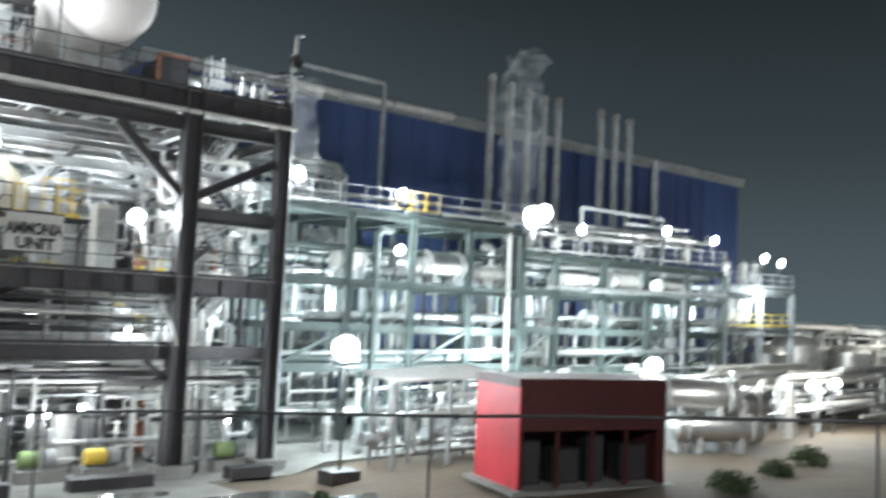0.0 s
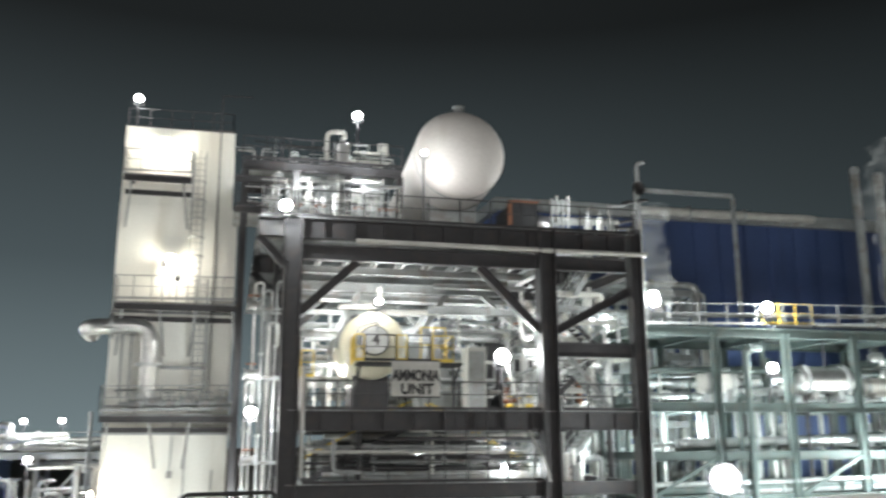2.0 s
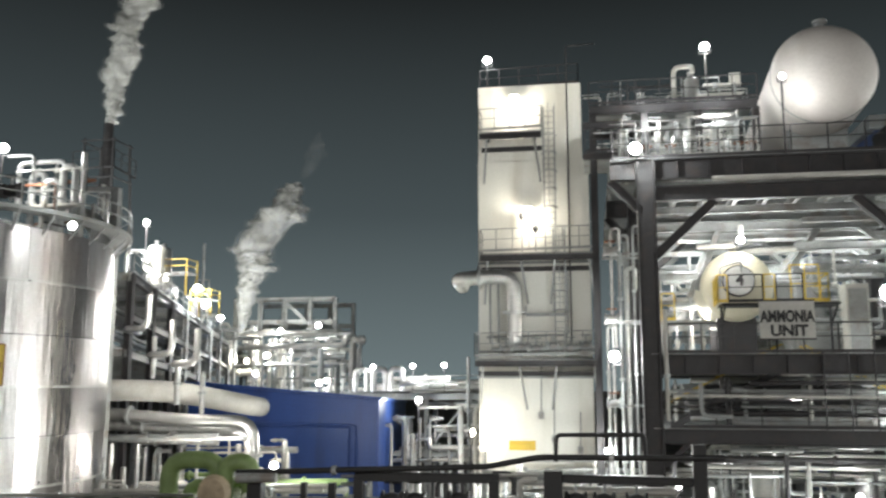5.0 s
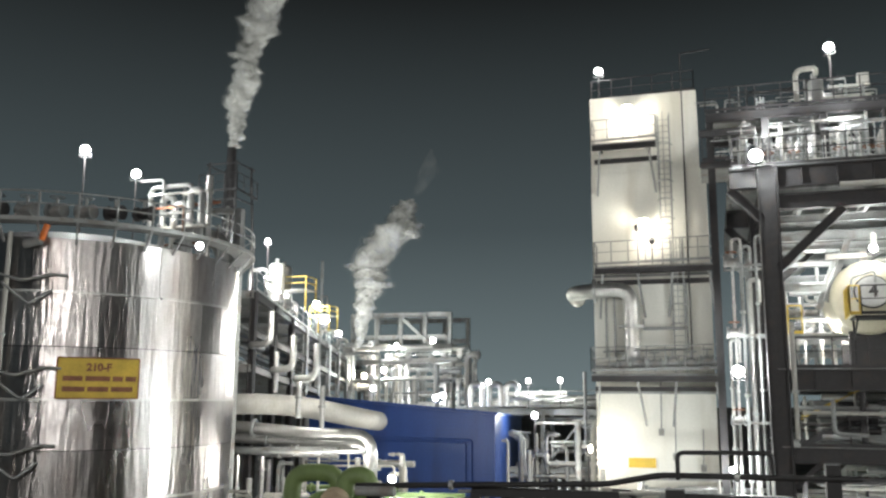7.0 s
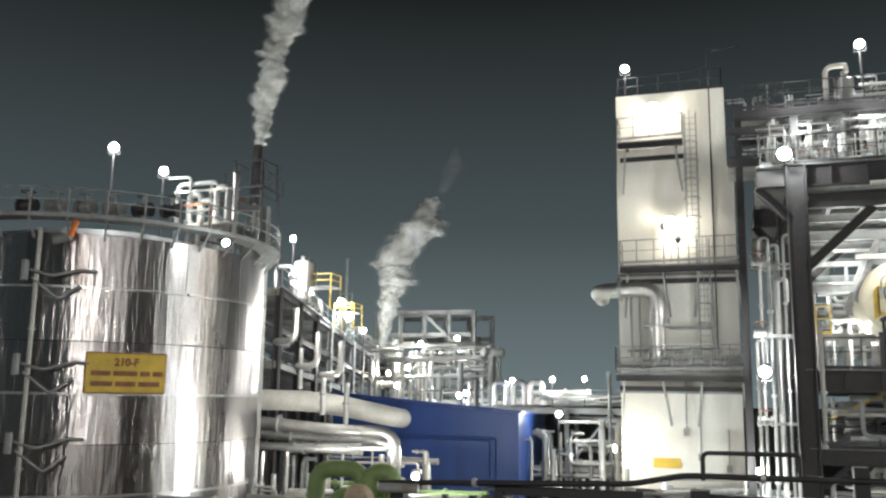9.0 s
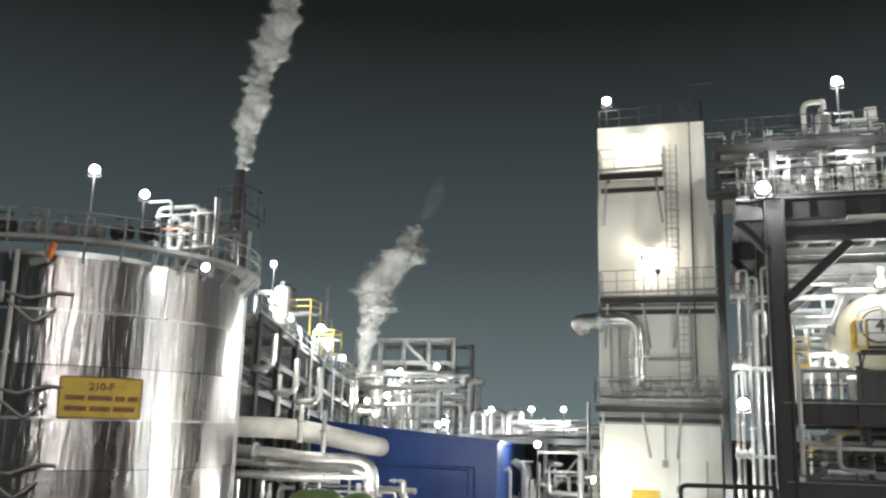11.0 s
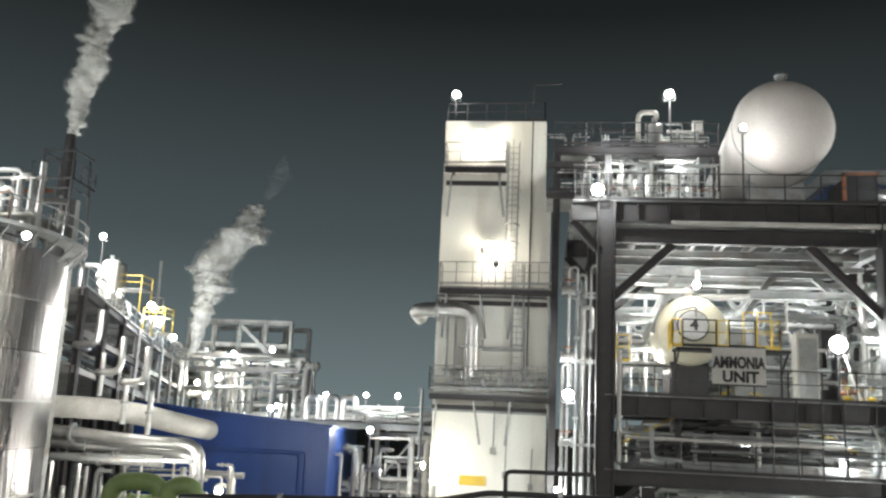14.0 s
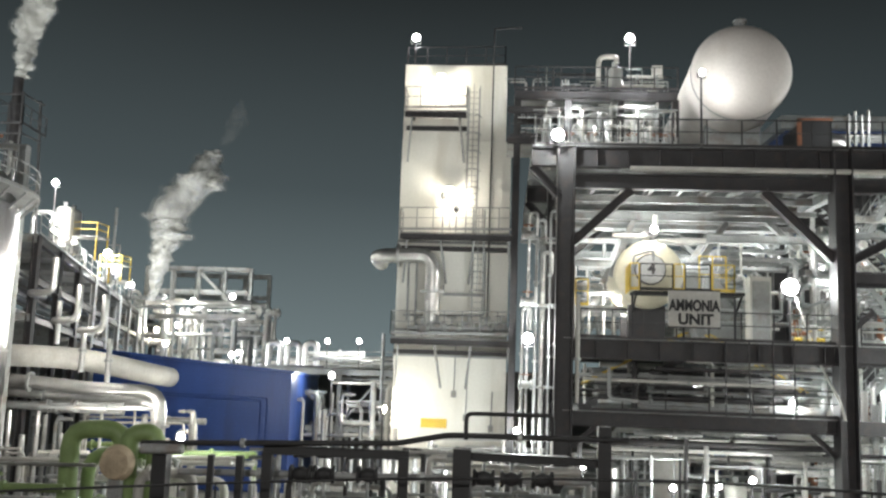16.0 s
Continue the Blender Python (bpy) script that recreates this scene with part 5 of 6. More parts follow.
part("deck", quadbox(Shape(), Z0, LD * 57.2, LS, 13.93, 13.98), GREYS, lr)
e0, e1 = Vector((-24.5, 43.5, 0)) - LS.normalized() * 0.1, Vector((-24.5, 43.5, 0)) + LD * 57 - LS.normalized() * 0.1
guardrail([(e0.x, e0.y), (e1.x, e1.y)], 13.98, "grey guardrail along the long rack", GREYS, 1.1, 2.0)
for k in range(14):
    q, z = RG.uniform(0.05, 0.95), RG.choice([6.75, 10.05, 12.0, 14.3])
    r = RG.uniform(0.1, 0.28)
    o = Vector((-24.5, 43.5, z + r)) + LS * q
    b = o + LD * RG.uniform(30, 56)
    b.z = o.z
    pipe([o, b], r, RG.choice([CLAD, SIGNW, GREYS]), "long insulated pipe lying on the rack", (0.2, 0.6), seg=12)
for k in range(24):
    s = RG.uniform(2, 50)
    p = Vector((-24.5, 43.5, 0)) + LD * s + LS * RG.uniform(0.05, 0.9)
    h = RG.uniform(1.0, 3.6)
    if k % 3 == 0:
        upright_vessel(p.x, p.y, 13.98, RG.uniform(0.3, 0.6), h, RG.choice([CLAD, SIGNW]), "pale vessel standing on the long rack")
    else:
        pipe([(p.x, p.y, 14.0), (p.x, p.y, 14 + h), (p.x + RG.uniform(0.6, 1.6), p.y, 14 + h), (p.x + 1.2, p.y, 14.0 + h * 0.5)], RG.uniform(0.08, 0.16), RG.choice([SIGNW, CLAD, GREYS]), "pale looped pipe above the long rack")
# yellow access frames on the rack
for x, y, z, w, h in ((-27.2, 51.0, 13.98, 2.2, 2.3), (-29.0, 60.0, 13.98, 1.6, 1.9)):
    yf = thing("access_tower", "yellow painted steel access frame on the rack", "platform", (x, y, z))
    for i in (0, w):
        for j in (0, 1.5):
            part("post", Shape().bar((i, j, 0), (i, j, h), 0.07), YELLOW, yf)
    part("deck", Shape().box(-0.1, w + 0.1, -0.1, 1.6, h * 0.62, h * 0.62 + 0.06), GREYS, yf)
    for zz in (h, h * 0.82):
        part("rail", Shape().bar((0, 0, zz), (w, 0, zz), 0.06), YELLOW, yf)
        part("rail", Shape().bar((w, 0, zz), (w, 1.5, zz), 0.06), YELLOW, yf)
ms = thing("lattice_mast", "thin grey mast on a small frame", "mast", (-35.1, 75.0, 13.98))
part("pole", Shape().cyl((0, 0, 0), (0, 0, 8.9), 0.14, 8), GREYS, ms)
for i in (-0.6, 0.6):
    part("leg", Shape().bar((i, 0, 0), (i, 0, 5.5), 0.1), GREYS, ms)
part("cross_bar", Shape().bar((-0.6, 0, 5.5), (0.6, 0, 5.5), 0.1), GREYS, ms)
# big insulated lines in front of the rack
pipe([(-26.5, 42.2, 7.6), (-22.0, 43.6, 7.6), (-19.0, 46.5, 6.9), (-19.6, 50.5, 6.9)], 0.56, SIGNW, "thick insulated silver line with a rounded end", (0.1,), seg=20, bend=4)
pipe([(-26.0, 42.6, 6.5), (-20.5, 43.2, 6.0), (-17.2, 43.4, 5.9), (-17.2, 43.4, 0.2)], 0.32, CLAD, "shiny pipe turning down beside the blue building", (0.4, 2.3), seg=16)
pipe([(-26.0, 42.9, 5.9), (-20.5, 43.8, 5.5), (-17.6, 44.0, 5.4), (-17.6, 44.0, 0.2)], 0.28, CLAD, "shiny pipe turning down beside the blue building", (0.5,), seg=16)
pipe([(-26.0, 43.2, 5.2), (-19.5, 44.4, 4.9)], 0.22, GREYS, "grey pipe under the insulated lines", (0.5,))
for x, z in ((-23.0, 11.4), (-21.6, 10.0), (-20.2, 9.5)):
    pipe([(x - 1.4, 44.5, z - 0.6), (x - 1.4, 42.8, z - 0.6), (x, 42.8, z - 0.6), (x, 42.8, z + 1.2)], 0.18, CLAD, "short shiny elbow pipe on the rack", seg=12)
    pipe([(x + 0.3, 43.0, z - 3.2), (x + 0.3, 43.0, z - 1.0)], 0.14, CLAD, "short shiny upright pipe on the rack", (0.5,), seg=12)
pipe_field(-26.0, -17.0, 42.0, 50.0, 0.3, 5.2, 22, [SIGNW, CLAD, GREYS, GREEN], (0.06, 0.2), "x", min_len=0.3)
pipe_field(-26.0, -15.0, 36.0, 50.0, 0.1, 5.0, 26, [SIGNW, CLAD, GREYS], (0.05, 0.16), "z")
# steel post and duct right of the tank
pt = thing("steel_post", "grey steel post carrying pipes beside the tank", "post", (-24.2, 41.0, 0))
part("post", Shape().ibeam((0, 0, 0), (0, 0, 17.9), 0.42, 0.42, (1, 0, 0)), GREYS, pt)
part("arm", Shape().ibeam((-2.6, 0, 18.0), (0.2, 0, 17.8), 0.3, 0.3), GREYS, pt)
pipe([(-27.6, 40.6, 15.0), (-27.6, 40.6, 16.6), (-25.2, 40.9, 16.4), (-24.6, 41.2, 13.0)], 0.5, CLAD, "silver duct curving down beside the tank", seg=18, bend=2)
for k, (x, z) in enumerate(((-28.9, 19.1), (-28.1, 18.5), (-27.3, 18.1), (-26.4, 18.8))):
    pipe([(x, 39.6, 14.7), (x, 39.6, z), (x + (2.6 if k == 0 else 0.7), 39.6, z), (x + (2.6 if k == 0 else 0.7), 39.6, 15.0)], 0.17 if k else 0.13, GALV, "dull looped vent pipe on the tank top", (0.6,), seg=12)
pipe([(-25.5, 40.0, 0.0), (-25.5, 40.0, 19.6)], 0.17, CLAD, "tall shiny riser beside the tank", (0.7,), seg=12)
pipe([(-25.1, 40.4, 0.0), (-25.1, 40.4, 17.0)], 0.1, GREYS, "tall grey riser beside the tank")
pipe_field(-29.5, -25.2, 38.8, 41.5, 15.2, 19.8, 10, [SIGNW, CLAD, GREYS, RUST], (0.05, 0.12), "x", min_len=0.3)
sk = thing("steam_stack", "dark lattice-framed steam stack", "stack", (-27.9, 46.0, 13.98))
part("pipe", Shape().cyl((0, 0, 0), (0, 0, 9.5), 0.28, 12), DARK, sk)
for i, j in ((-1, -1), (1, -1), (1, 1), (-1, 1)):
    part("leg", Shape().bar((i * 1.2, j * 1.2, 0), (i * 0.9, j * 0.9, 8.4), 0.1), DARK, sk)
for z in (2, 4, 6, 8.2):
    for a, b in (((-1, -1), (1, -1)), ((1, -1), (1, 1)), ((-1, -1), (-1, 1))):
        part("tie", Shape().bar((a[0] * 1.05, a[1] * 1.05, z), (b[0] * 1.05, b[1] * 1.05, z), 0.07), DARK, sk)
guardrail([(-29.2, 44.6), (-26.6, 44.6), (-26.6, 47.0)], 20.3, "dark guardrail round the stack", DARK, 1.1, 0.9)

# ---- far steel frame and middle rack ----
ff = thing("far_steel_frame", "pale unfinished steel frame behind the blue building", "structure", (-36.0, 85.0, 0))
for i in range(5):
    for j in (0, 7):
        x = i * 2.65
        part("column", Shape().ibeam((x, j, 0), (x, j, 19.3), 0.4, 0.4, (1, 0, 0)), GREYS, ff)
for z in (6.0, 9.3, 12.0, 14.2, 16.8, 19.1):
    for j in (0, 7):
        part("beam", Shape().ibeam((0, j, z), (10.6, j, z), 0.35, 0.5), GREYS, ff)
    if z < 15:
        part("deck", Shape().box(0, 10.6, 0.3, 6.8, z - 0.1, z - 0.05), GREYS, ff)
part("brace", Shape().bar((5.3, 0, 18.9), (10.4, 0, 14.4), 0.3), GREYS, ff)
pipe_field(-38, -22, 76, 84, 8.0, 15.5, 30, [SIGNW, CLAD, GALV, GREYS], (0.1, 0.3), "x", min_len=0.12)
pipe_field(-38, -21, 74, 84, 5.0, 16.0, 26, [SIGNW, CLAD, GREYS], (0.1, 0.28), "z")
rack("pipe_rack", "pale steel pipe rack behind the white tower", -18.5, -5.5, (64.0, 68.0), (4.0, 8.1), 3.2, 0.3, GREYS)
pipe_field(-18.5, -5.5, 63.0, 68, 8.4, 9.4, 12, [SIGNW, CLAD], (0.1, 0.22), "x", min_len=0.3)
pipe_field(-18.0, -5.5, 61.0, 66, 3.0, 7.9, 14, [SIGNW, CLAD, GREYS], (0.08, 0.2), "x", min_len=0.3)
pipe_field(-14.0, -5.5, 58.0, 66, 0.1, 7.5, 20, [SIGNW, CLAD, GREYS], (0.08, 0.2), "z")
for x in (-17.3, -14.6, -15.9):
    pipe([(x, 63.5, 8.4), (x, 63.5, 10.0), (x + 0.9, 63.5, 10.0), (x + 0.9, 63.5, 8.4)], 0.22, CLAD, "shiny looped pipe on the far rack", seg=12)
pipe([(-8.6, 62.0, 0.0), (-8.6, 62.0, 10.6)], 0.12, GREYS, "grey vent pipe behind the tower")
pipe([(-5.9, 45.0, 0.0), (-5.9, 45.0, 6.4), (-5.2, 45.0, 6.9)], 0.12, SIGNW, "white pipe running up beside the tower", (0.5,))

# ---- tank fittings ----
for k, z in enumerate((11.6, 7.9, 4.9)):
    ba = thing("stair_bracket", "bent grey steel bracket hanging on the tank", "bracket", (-25.75, 27.75, z), turn=47)
    part("arm", Shape().tube([(-1.2, 0.2, 0.3), (-0.2, -0.25, 0), (0.9, -0.1, 0.35), (1.5, -0.05, 0.3)], 0.06, 8), GREYS, ba)
    part("stay", Shape().tube([(-0.9, 0.0, -0.1), (0.1, -0.2, -0.9), (0.9, -0.1, -0.3)], 0.05, 8), GREYS, ba)
    part("clamp", Shape().cyl((-1.15, 0.1, -0.2), (-1.15, 0.1, 0.6), 0.14, 10), GREYS, ba)
pipe([(-26.55, 27.55, 0.0), (-26.55, 27.55, 13.6)], 0.09, SIGNW, "white riser pipe on the tank side", (0.3, 0.7))
tc = thing("foam_chamber", "orange-topped foam chamber at the tank rim", "fitting", (-26.0, 27.75, 13.1))
part("body", Shape().cyl((0, 0, 0), (0.7, 0.1, 0.15), 0.17, 10), GREYS, tc)
part("cap", Shape().cyl((0.7, 0.1, 0.15), (0.9, 0.15, 0.8), 0.12, 10), mat("orange_paint", (0.75, 0.18, 0.02), 0.5), tc, "orange cap")
for k in range(6):
    valve((TC.x + 1.0 + k * 1.1, TC.y - 6.2 + k * 0.5, TH + 1.06), 0.2, 0.6, RG.choice([GREYS, DARK]))

# ---- low sleeper rack ----
fr = thing("low_pipe_rack", "black low pipe rack with thick square posts", "pipe rack", (-10.2, 25.0, 0))
for x, w, z in ((0.45, 0.42, 4.1), (3.55, 0.28, 3.95), (7.45, 0.28, 3.95), (9.1, 0.5, 4.25), (13.05, 0.36, 5.0), (1.9, 0.16, 3.8), (2.75, 0.2, 3.8)):
    part("post", Shape().box(x - w / 2, x + w / 2, -w / 2, w / 2, 0, z), BLACK, fr)
part("beam", Shape().ibeam((3.4, 0, 4.0), (7.6, 0, 4.0), 0.2, 0.26), BLACK, fr)
part("beam", Shape().ibeam((9.0, 0, 4.05), (13.0, 0, 4.0), 0.2, 0.22), BLACK, fr)
pipe([(-10.3, 24.8, 4.05), (-2.9, 24.8, 4.17), (-1.5, 24.8, 4.42), (3.5, 24.8, 4.45)], 0.08, BLACK, "black pipe along the low pipe rack", (0.4, 2.4))
pipe([(-1.0, 24.7, 4.3), (-1.0, 24.7, 5.02), (1.4, 24.7, 5.05), (1.4, 24.7, 4.5)], 0.06, BLACK, "black goalpost pipe on the low pipe rack")
pipe([(-10.2, 24.6, 3.9), (-9.0, 24.6, 3.9)], 0.14, GREYS, "grey capped pipe stub on the low pipe rack")
for x in (-5.9, -5.2, -3.9, -0.5, 0.3, 1.2):
    valve((x, 26.0, 3.2), 0.16, 0.5, BLACK, 3.3)
pipe([(-9.6, 26.0, 3.2), (2.6, 26.0, 3.2)], 0.1, GREYS, "grey pipe beside the low pipe rack", (0.2, 0.6))
pipe_field(-9.5, 2.6, 26.5, 33.0, 0.0, 3.7, 34, [SIGNW, CLAD, GREYS, DARK], (0.04, 0.11), "z", drop=0.7, keep=True)
pipe_field(-9.5, 2.6, 26.5, 33.0, 1.5, 3.8, 18, [SIGNW, CLAD, GREYS], (0.05, 0.12), "x", min_len=0.2)
# green loops
for x0, x1, z in ((-15.0, -13.2, 4.3), (-12.9, -12.0, 4.2)):
    pipe([(x0, 30.0, 0.0), (x0, 30.0, z), (x1, 30.2, z), (x1, 30.2, 0.1)], 0.32, GREEN, "thick green painted pipe loop", seg=16, bend=2.0)
pipe([(-15.0, 31.5, 0.0), (-15.0, 31.5, 3.4), (-12.0, 31.5, 3.4)], 0.24, GREEN, "thick green painted pipe loop", seg=16)
bt = thing("strainer", "round rust-stained strainer on a green pipe", "fitting", (-13.0, 29.4, 2.6))
part("body", Shape().lathe([(0.01, -0.35), (0.5, -0.3), (0.62, 0), (0.5, 0.3), (0.01, 0.35)], (0, 0, 0.6), (0, 1, 0), 20), mat("stained_cream", (0.5, 0.4, 0.28), 0.7, 0, 0.3, 2.0, 0.2), bt)
part("stand", Shape().box(-0.2, 0.2, -0.15, 0.15, -2.6, 0.1), GREYS, bt)
pipe_field(-22.0, -10.5, 28.0, 38.0, 0.3, 3.4, 26, [SIGNW, CLAD, GREYS, GREEN], (0.06, 0.18), "x", min_len=0.15)
pipe_field(-22.0, -10.5, 30.0, 38.0, 0.0, 3.2, 26, [SIGNW, CLAD, GREYS], (0.05, 0.14), "z", keep=True)

# ---- fence ----
fe = thing("boundary_fence", "thin dark boundary rail on slender steel posts", "fence", (0, 35.0, -0.1))
fpts = [Vector((r * math.sin(radians(a)), r * math.cos(radians(a)) - 35.0, 0.04 * r * math.sin(radians(a)) + lift(r * math.cos(radians(a)), r * math.sin(radians(a))))) for a, r in ((-52, 28.0), (-40, 26.6), (-29, 25.8), (-18, 25.0), (-7, 24.3), (3, 23.7), (13, 23.0), (21, 21.4), (29, 19.2), (37, 17.8), (46, 17.2), (55, 16.8), (64, 16.6), (74, 16.5))]
ztop = 3.46
for k, (a, b) in enumerate(zip(fpts, fpts[1:])):
    part("top_pipe", Shape().cyl(a + Vector((0, 0, ztop)), b + Vector((0, 0, ztop)), 0.035, 8), BLACK, fe)
    if k % 3 == 0:
        part("post", Shape().cyl(a - Vector((0, 0, 0.8)), a + Vector((0, 0, ztop)), 0.025, 8), BLACK, fe)

# ---- lamps ----
# white tower wall lamps
flood((-4.83, 42.2, 23.82), 170, 0.5, 160, pole=1.46)
for x, z in ((-3.4, 21.4), (-2.8, 15.75)):
    wlamp = thing("wall_lamp", "white bulkhead lamp washing the tower wall, lit", "lamp", (x, 41.3, z), "wall lamps")
    part("lens", Shape().cyl((0, 0, -0.25), (0, 0, 0.05), 0.2, 12), LAMPW, wlamp, "glowing lens")
    part("hood", Shape().cyl((0, 0, 0.05), (0, 0, 0.16), 0.28, 12, 0.1), GREYS, wlamp)
    part("arm", Shape().bar((0, 0.1, 0.1), (0, 0.68, 0.1), 0.06), GREYS, wlamp)
    light("wall_lamp_light", (x, 40.9, z - 0.3), 170, (1.0, 0.94, 0.80), 0.15)
flood((-5.5, 41.0, 5.2), 110, 0.45, 150, warm=True, pole=5.1)
# top deck and bridge
flood((1.96, 34.4, 16.23), 180, 0.62, 420, arm=(0, 0.7, -0.35))
flood((5.56, 39.9, 22.75), 190, 0.5, 450, pole=3.3)
flood((7.73, 34.6, 18.98), 165, 0.34, 70, pole=3.1)
# added fill lights without lamp bodies, brightening the drum end and top deck
light("drum_side_light", (8.35, 34.7, 18.15), 55, (1.0, 0.98, 0.95), 0.2)
for x, y, z, p in ((2.8, 37.2, 18.5, 200), (5.6, 37.4, 18.6, 170), (2.0, 40.5, 20.6, 150), (6.0, 40.5, 20.8, 150), (15.5, 35.6, 17.6, 200)):
    light("deck_light", (x, y, z), p, (0.97, 1.0, 0.98), 0.25)
# inside the structure
flood((6.3, 37.4, 13.1), 180, 0.4, 120, pole=0.3)
flood((11.69, 36.6, 10.66), 180, 0.85, 450, pole=2.4)
flood((11.75, 36.8, 5.95), 180, 0.3, 120, pole=0.6)
flood((18.8, 36.0, 12.95), 180, 0.75, 450, arm=(-1.1, -0.8, -0.2))
# added fill between the decks, no lamps stand at these points
for x, y in ((4.5, 41.0), (8.0, 40.5), (11.5, 41.0), (5.0, 47.5), (10.5, 47.5)):
    light("work_light", (x, y, 12.9), 240, (0.97, 1.0, 0.97), 0.4)
light("work_light", (5.0, 41.5, 10.2), 300, (1.0, 0.97, 0.9), 0.3)
light("work_light", (5.2, 35.7, 12.6), 170, (1.0, 0.97, 0.9), 0.3)
light("work_light", (15.5, 42.5, 12.3), 850, (0.97, 1.0, 0.97), 0.3)
light("work_light", (15.5, 40.0, 6.8), 350, (0.97, 1.0, 0.97), 0.3)
light("work_light", (9.0, 42.0, 6.9), 320, (0.97, 1.0, 0.97), 0.3)
for x, y, z in ((3.3, 36.5, 3.1), (8.6, 36.0, 2.6), (10.2, 37.0, 2.8), (7.2, 38.0, 2.3), (12.2, 40.0, 2.3), (17.2, 38.5, 1.9), (14.6, 39.0, 3.4), (5.0, 43.0, 3.6)):
    flood((x, y, z), 180, 0.34, 105, pole=z - 0.05)
flood((0.96, 36.0, 8.16), 180, 0.55, 520, pole=0.5)
flood((0.6, 37.2, 4.4), 200, 0.3, 200, pole=4.3)
# right rack
for x, y, z, s, p in ((20.65, 39.6, 13.75, 0.9, 600), (27.2, 39.7, 13.35, 0.8, 550), (27.1, 39.5, 10.2, 0.7, 350), (38.2, 40.8, 13.1, 1.9, 1100), (39.4, 41.0, 13.5, 1.5, 700), (43.5, 41.5, 12.8, 0.9, 500), (52.6, 41.5, 13.4, 0.9, 500), (58.5, 41.5, 13.1, 0.9, 500), (65.5, 41.5, 12.1, 0.9, 500), (68.0, 41.5, 11.8, 0.9, 350)):
    flood((x, y, z), 180, s, p, arm=(0, (40.1 if x < 36 else 42.1) - y, (12.2 if x < 36 and z > 12 else 8.4 if x < 36 else 10.9 if x < 60 else 9.4) - z))
# added teal-tinted fill inside the rack, without lamp bodies
for x, y, z, p in ((24.0, 43.0, 7.3, 1100), (31.5, 43.0, 10.2, 1100), (41.0, 45.0, 7.2, 1400), (50.0, 45.0, 9.7, 1400), (57.0, 45.0, 7.2, 1100), (33.0, 38.0, 5.0, 800), (46.0, 39.0, 5.0, 900), (65.0, 41.0, 8.4, 700), (27.0, 36.5, 3.4, 900), (20.5, 33.5, 3.0, 500), (37.0, 37.5, 2.6, 1000), (22.0, 50.0, 14.5, 700), (20.5, 47.5, 8.0, 500), (50.0, 36.5, 2.6, 900)):
    light("rack_light", (x, y, z), p * 1.4, (0.88, 1.0, 0.98), 0.3)
fl = flood((18.07, 29.8, 5.15), 212, 1.25, 1000, pole=5.2)
solid("floodlight_footing", Shape().box(17.5, 18.8, 29.4, 30.5, -0.12, 0.5), DARK, "dark concrete footing under a floodlight pole", "block", smooth=None, y=30.0)
flood((31.0, 25.0, 4.0), 225, 0.85, 800, pole=4.1)
for x, y in ((44.5, 25.2), (47.5, 25.6)):
    flood((x, y, 2.7), 230, 0.7, 600, pole=2.8)
# added fill for the far yard, no lamps modelled here
for x, y, z, p in ((78.0, 44.0, 7.0, 1200), (92.0, 44.0, 7.0, 1200), (104.0, 48.0, 7.0, 1000), (40.0, 27.5, 4.6, 700), (50.0, 27.0, 4.6, 900), (34.0, 22.5, 3.6, 200)):
    light("yard_light", (x, y, z), p, (1.0, 0.95, 0.82), 0.3)
# tank and left rack
for x, y, z, p in ((-31.55, 37.35, 20.8, 900), (-29.56, 39.1, 19.83, 250)):
    flood((x, y, z), 150, 0.6, p, pole=z - TH - 0.95)
flood((-20.75, 32.0, 13.64), 160, 0.42, 60, arm=(-1.7, 0.6, 0.3))
for x, y, z, s, p in ((-26.8, 49.0, 18.2, 0.55, 500), (-26.9, 49.3, 15.9, 0.6, 500), (-28.5, 60.0, 16.0, 0.8, 800), (-28.0, 60.5, 14.9, 1.0, 800), (-30.1, 68.0, 14.9, 0.7, 600), (-27.7, 70.0, 10.4, 0.7, 500), (-30.2, 79.0, 12.8, 0.8, 600), (-19.6, 62.0, 9.0, 0.6, 500), (-26.5, 83.0, 16.0, 0.8, 320), (-30.4, 83.0, 15.6, 0.7, 320), (-25.0, 81.0, 10.5, 0.8, 450), (-33.0, 81.0, 12.5, 0.8, 450)):
    flood((x, y, z), 170, s * 0.8, p, warm=(x * 7 + y) % 3 < 1.2, pole=z - 13.8 if z > 14.5 else 2.6)
tb = thing("strip_lamp", "long glowing strip lamp along the rack railing, lit", "lamp", (-25.6, 47.0, 14.9))
part("tube", Shape().cyl((0, 0, 0), (-1.6, 6.0, 0), 0.12, 8), TUBE, tb, "glowing tube")
for x in (-16.13, -13.09, -10.7):
    flood((x, 64.15, 10.25), 175, 0.42, 220, pole=2.0)
flood((-12.0, 61.0, 7.6), 175, 0.5, 420, pole=7.5)
# hidden fill added to brighten the yard and rack foot
for x, y, z, p in ((-20.0, 41.0, 4.2, 300), (-14.5, 35.0, 5.0, 220), (-21.5, 41.0, 11.0, 220), (-15.5, 46.5, 5.2, 420), (-9.0, 56.0, 4.0, 600), (-25.0, 56.0, 11.2, 600)):
    light("yard_light", (x, y, z), p, (1.0, 0.97, 0.88), 0.3)
flood((-7.5, 35.5, 2.7), 175, 0.42, 420, pole=2.65)
flood((-13.3, 36.0, 3.9), 175, 0.4, 420, pole=3.85)
flood((-2.6, 36.4, 2.4), 175, 0.3, 320, pole=2.35)
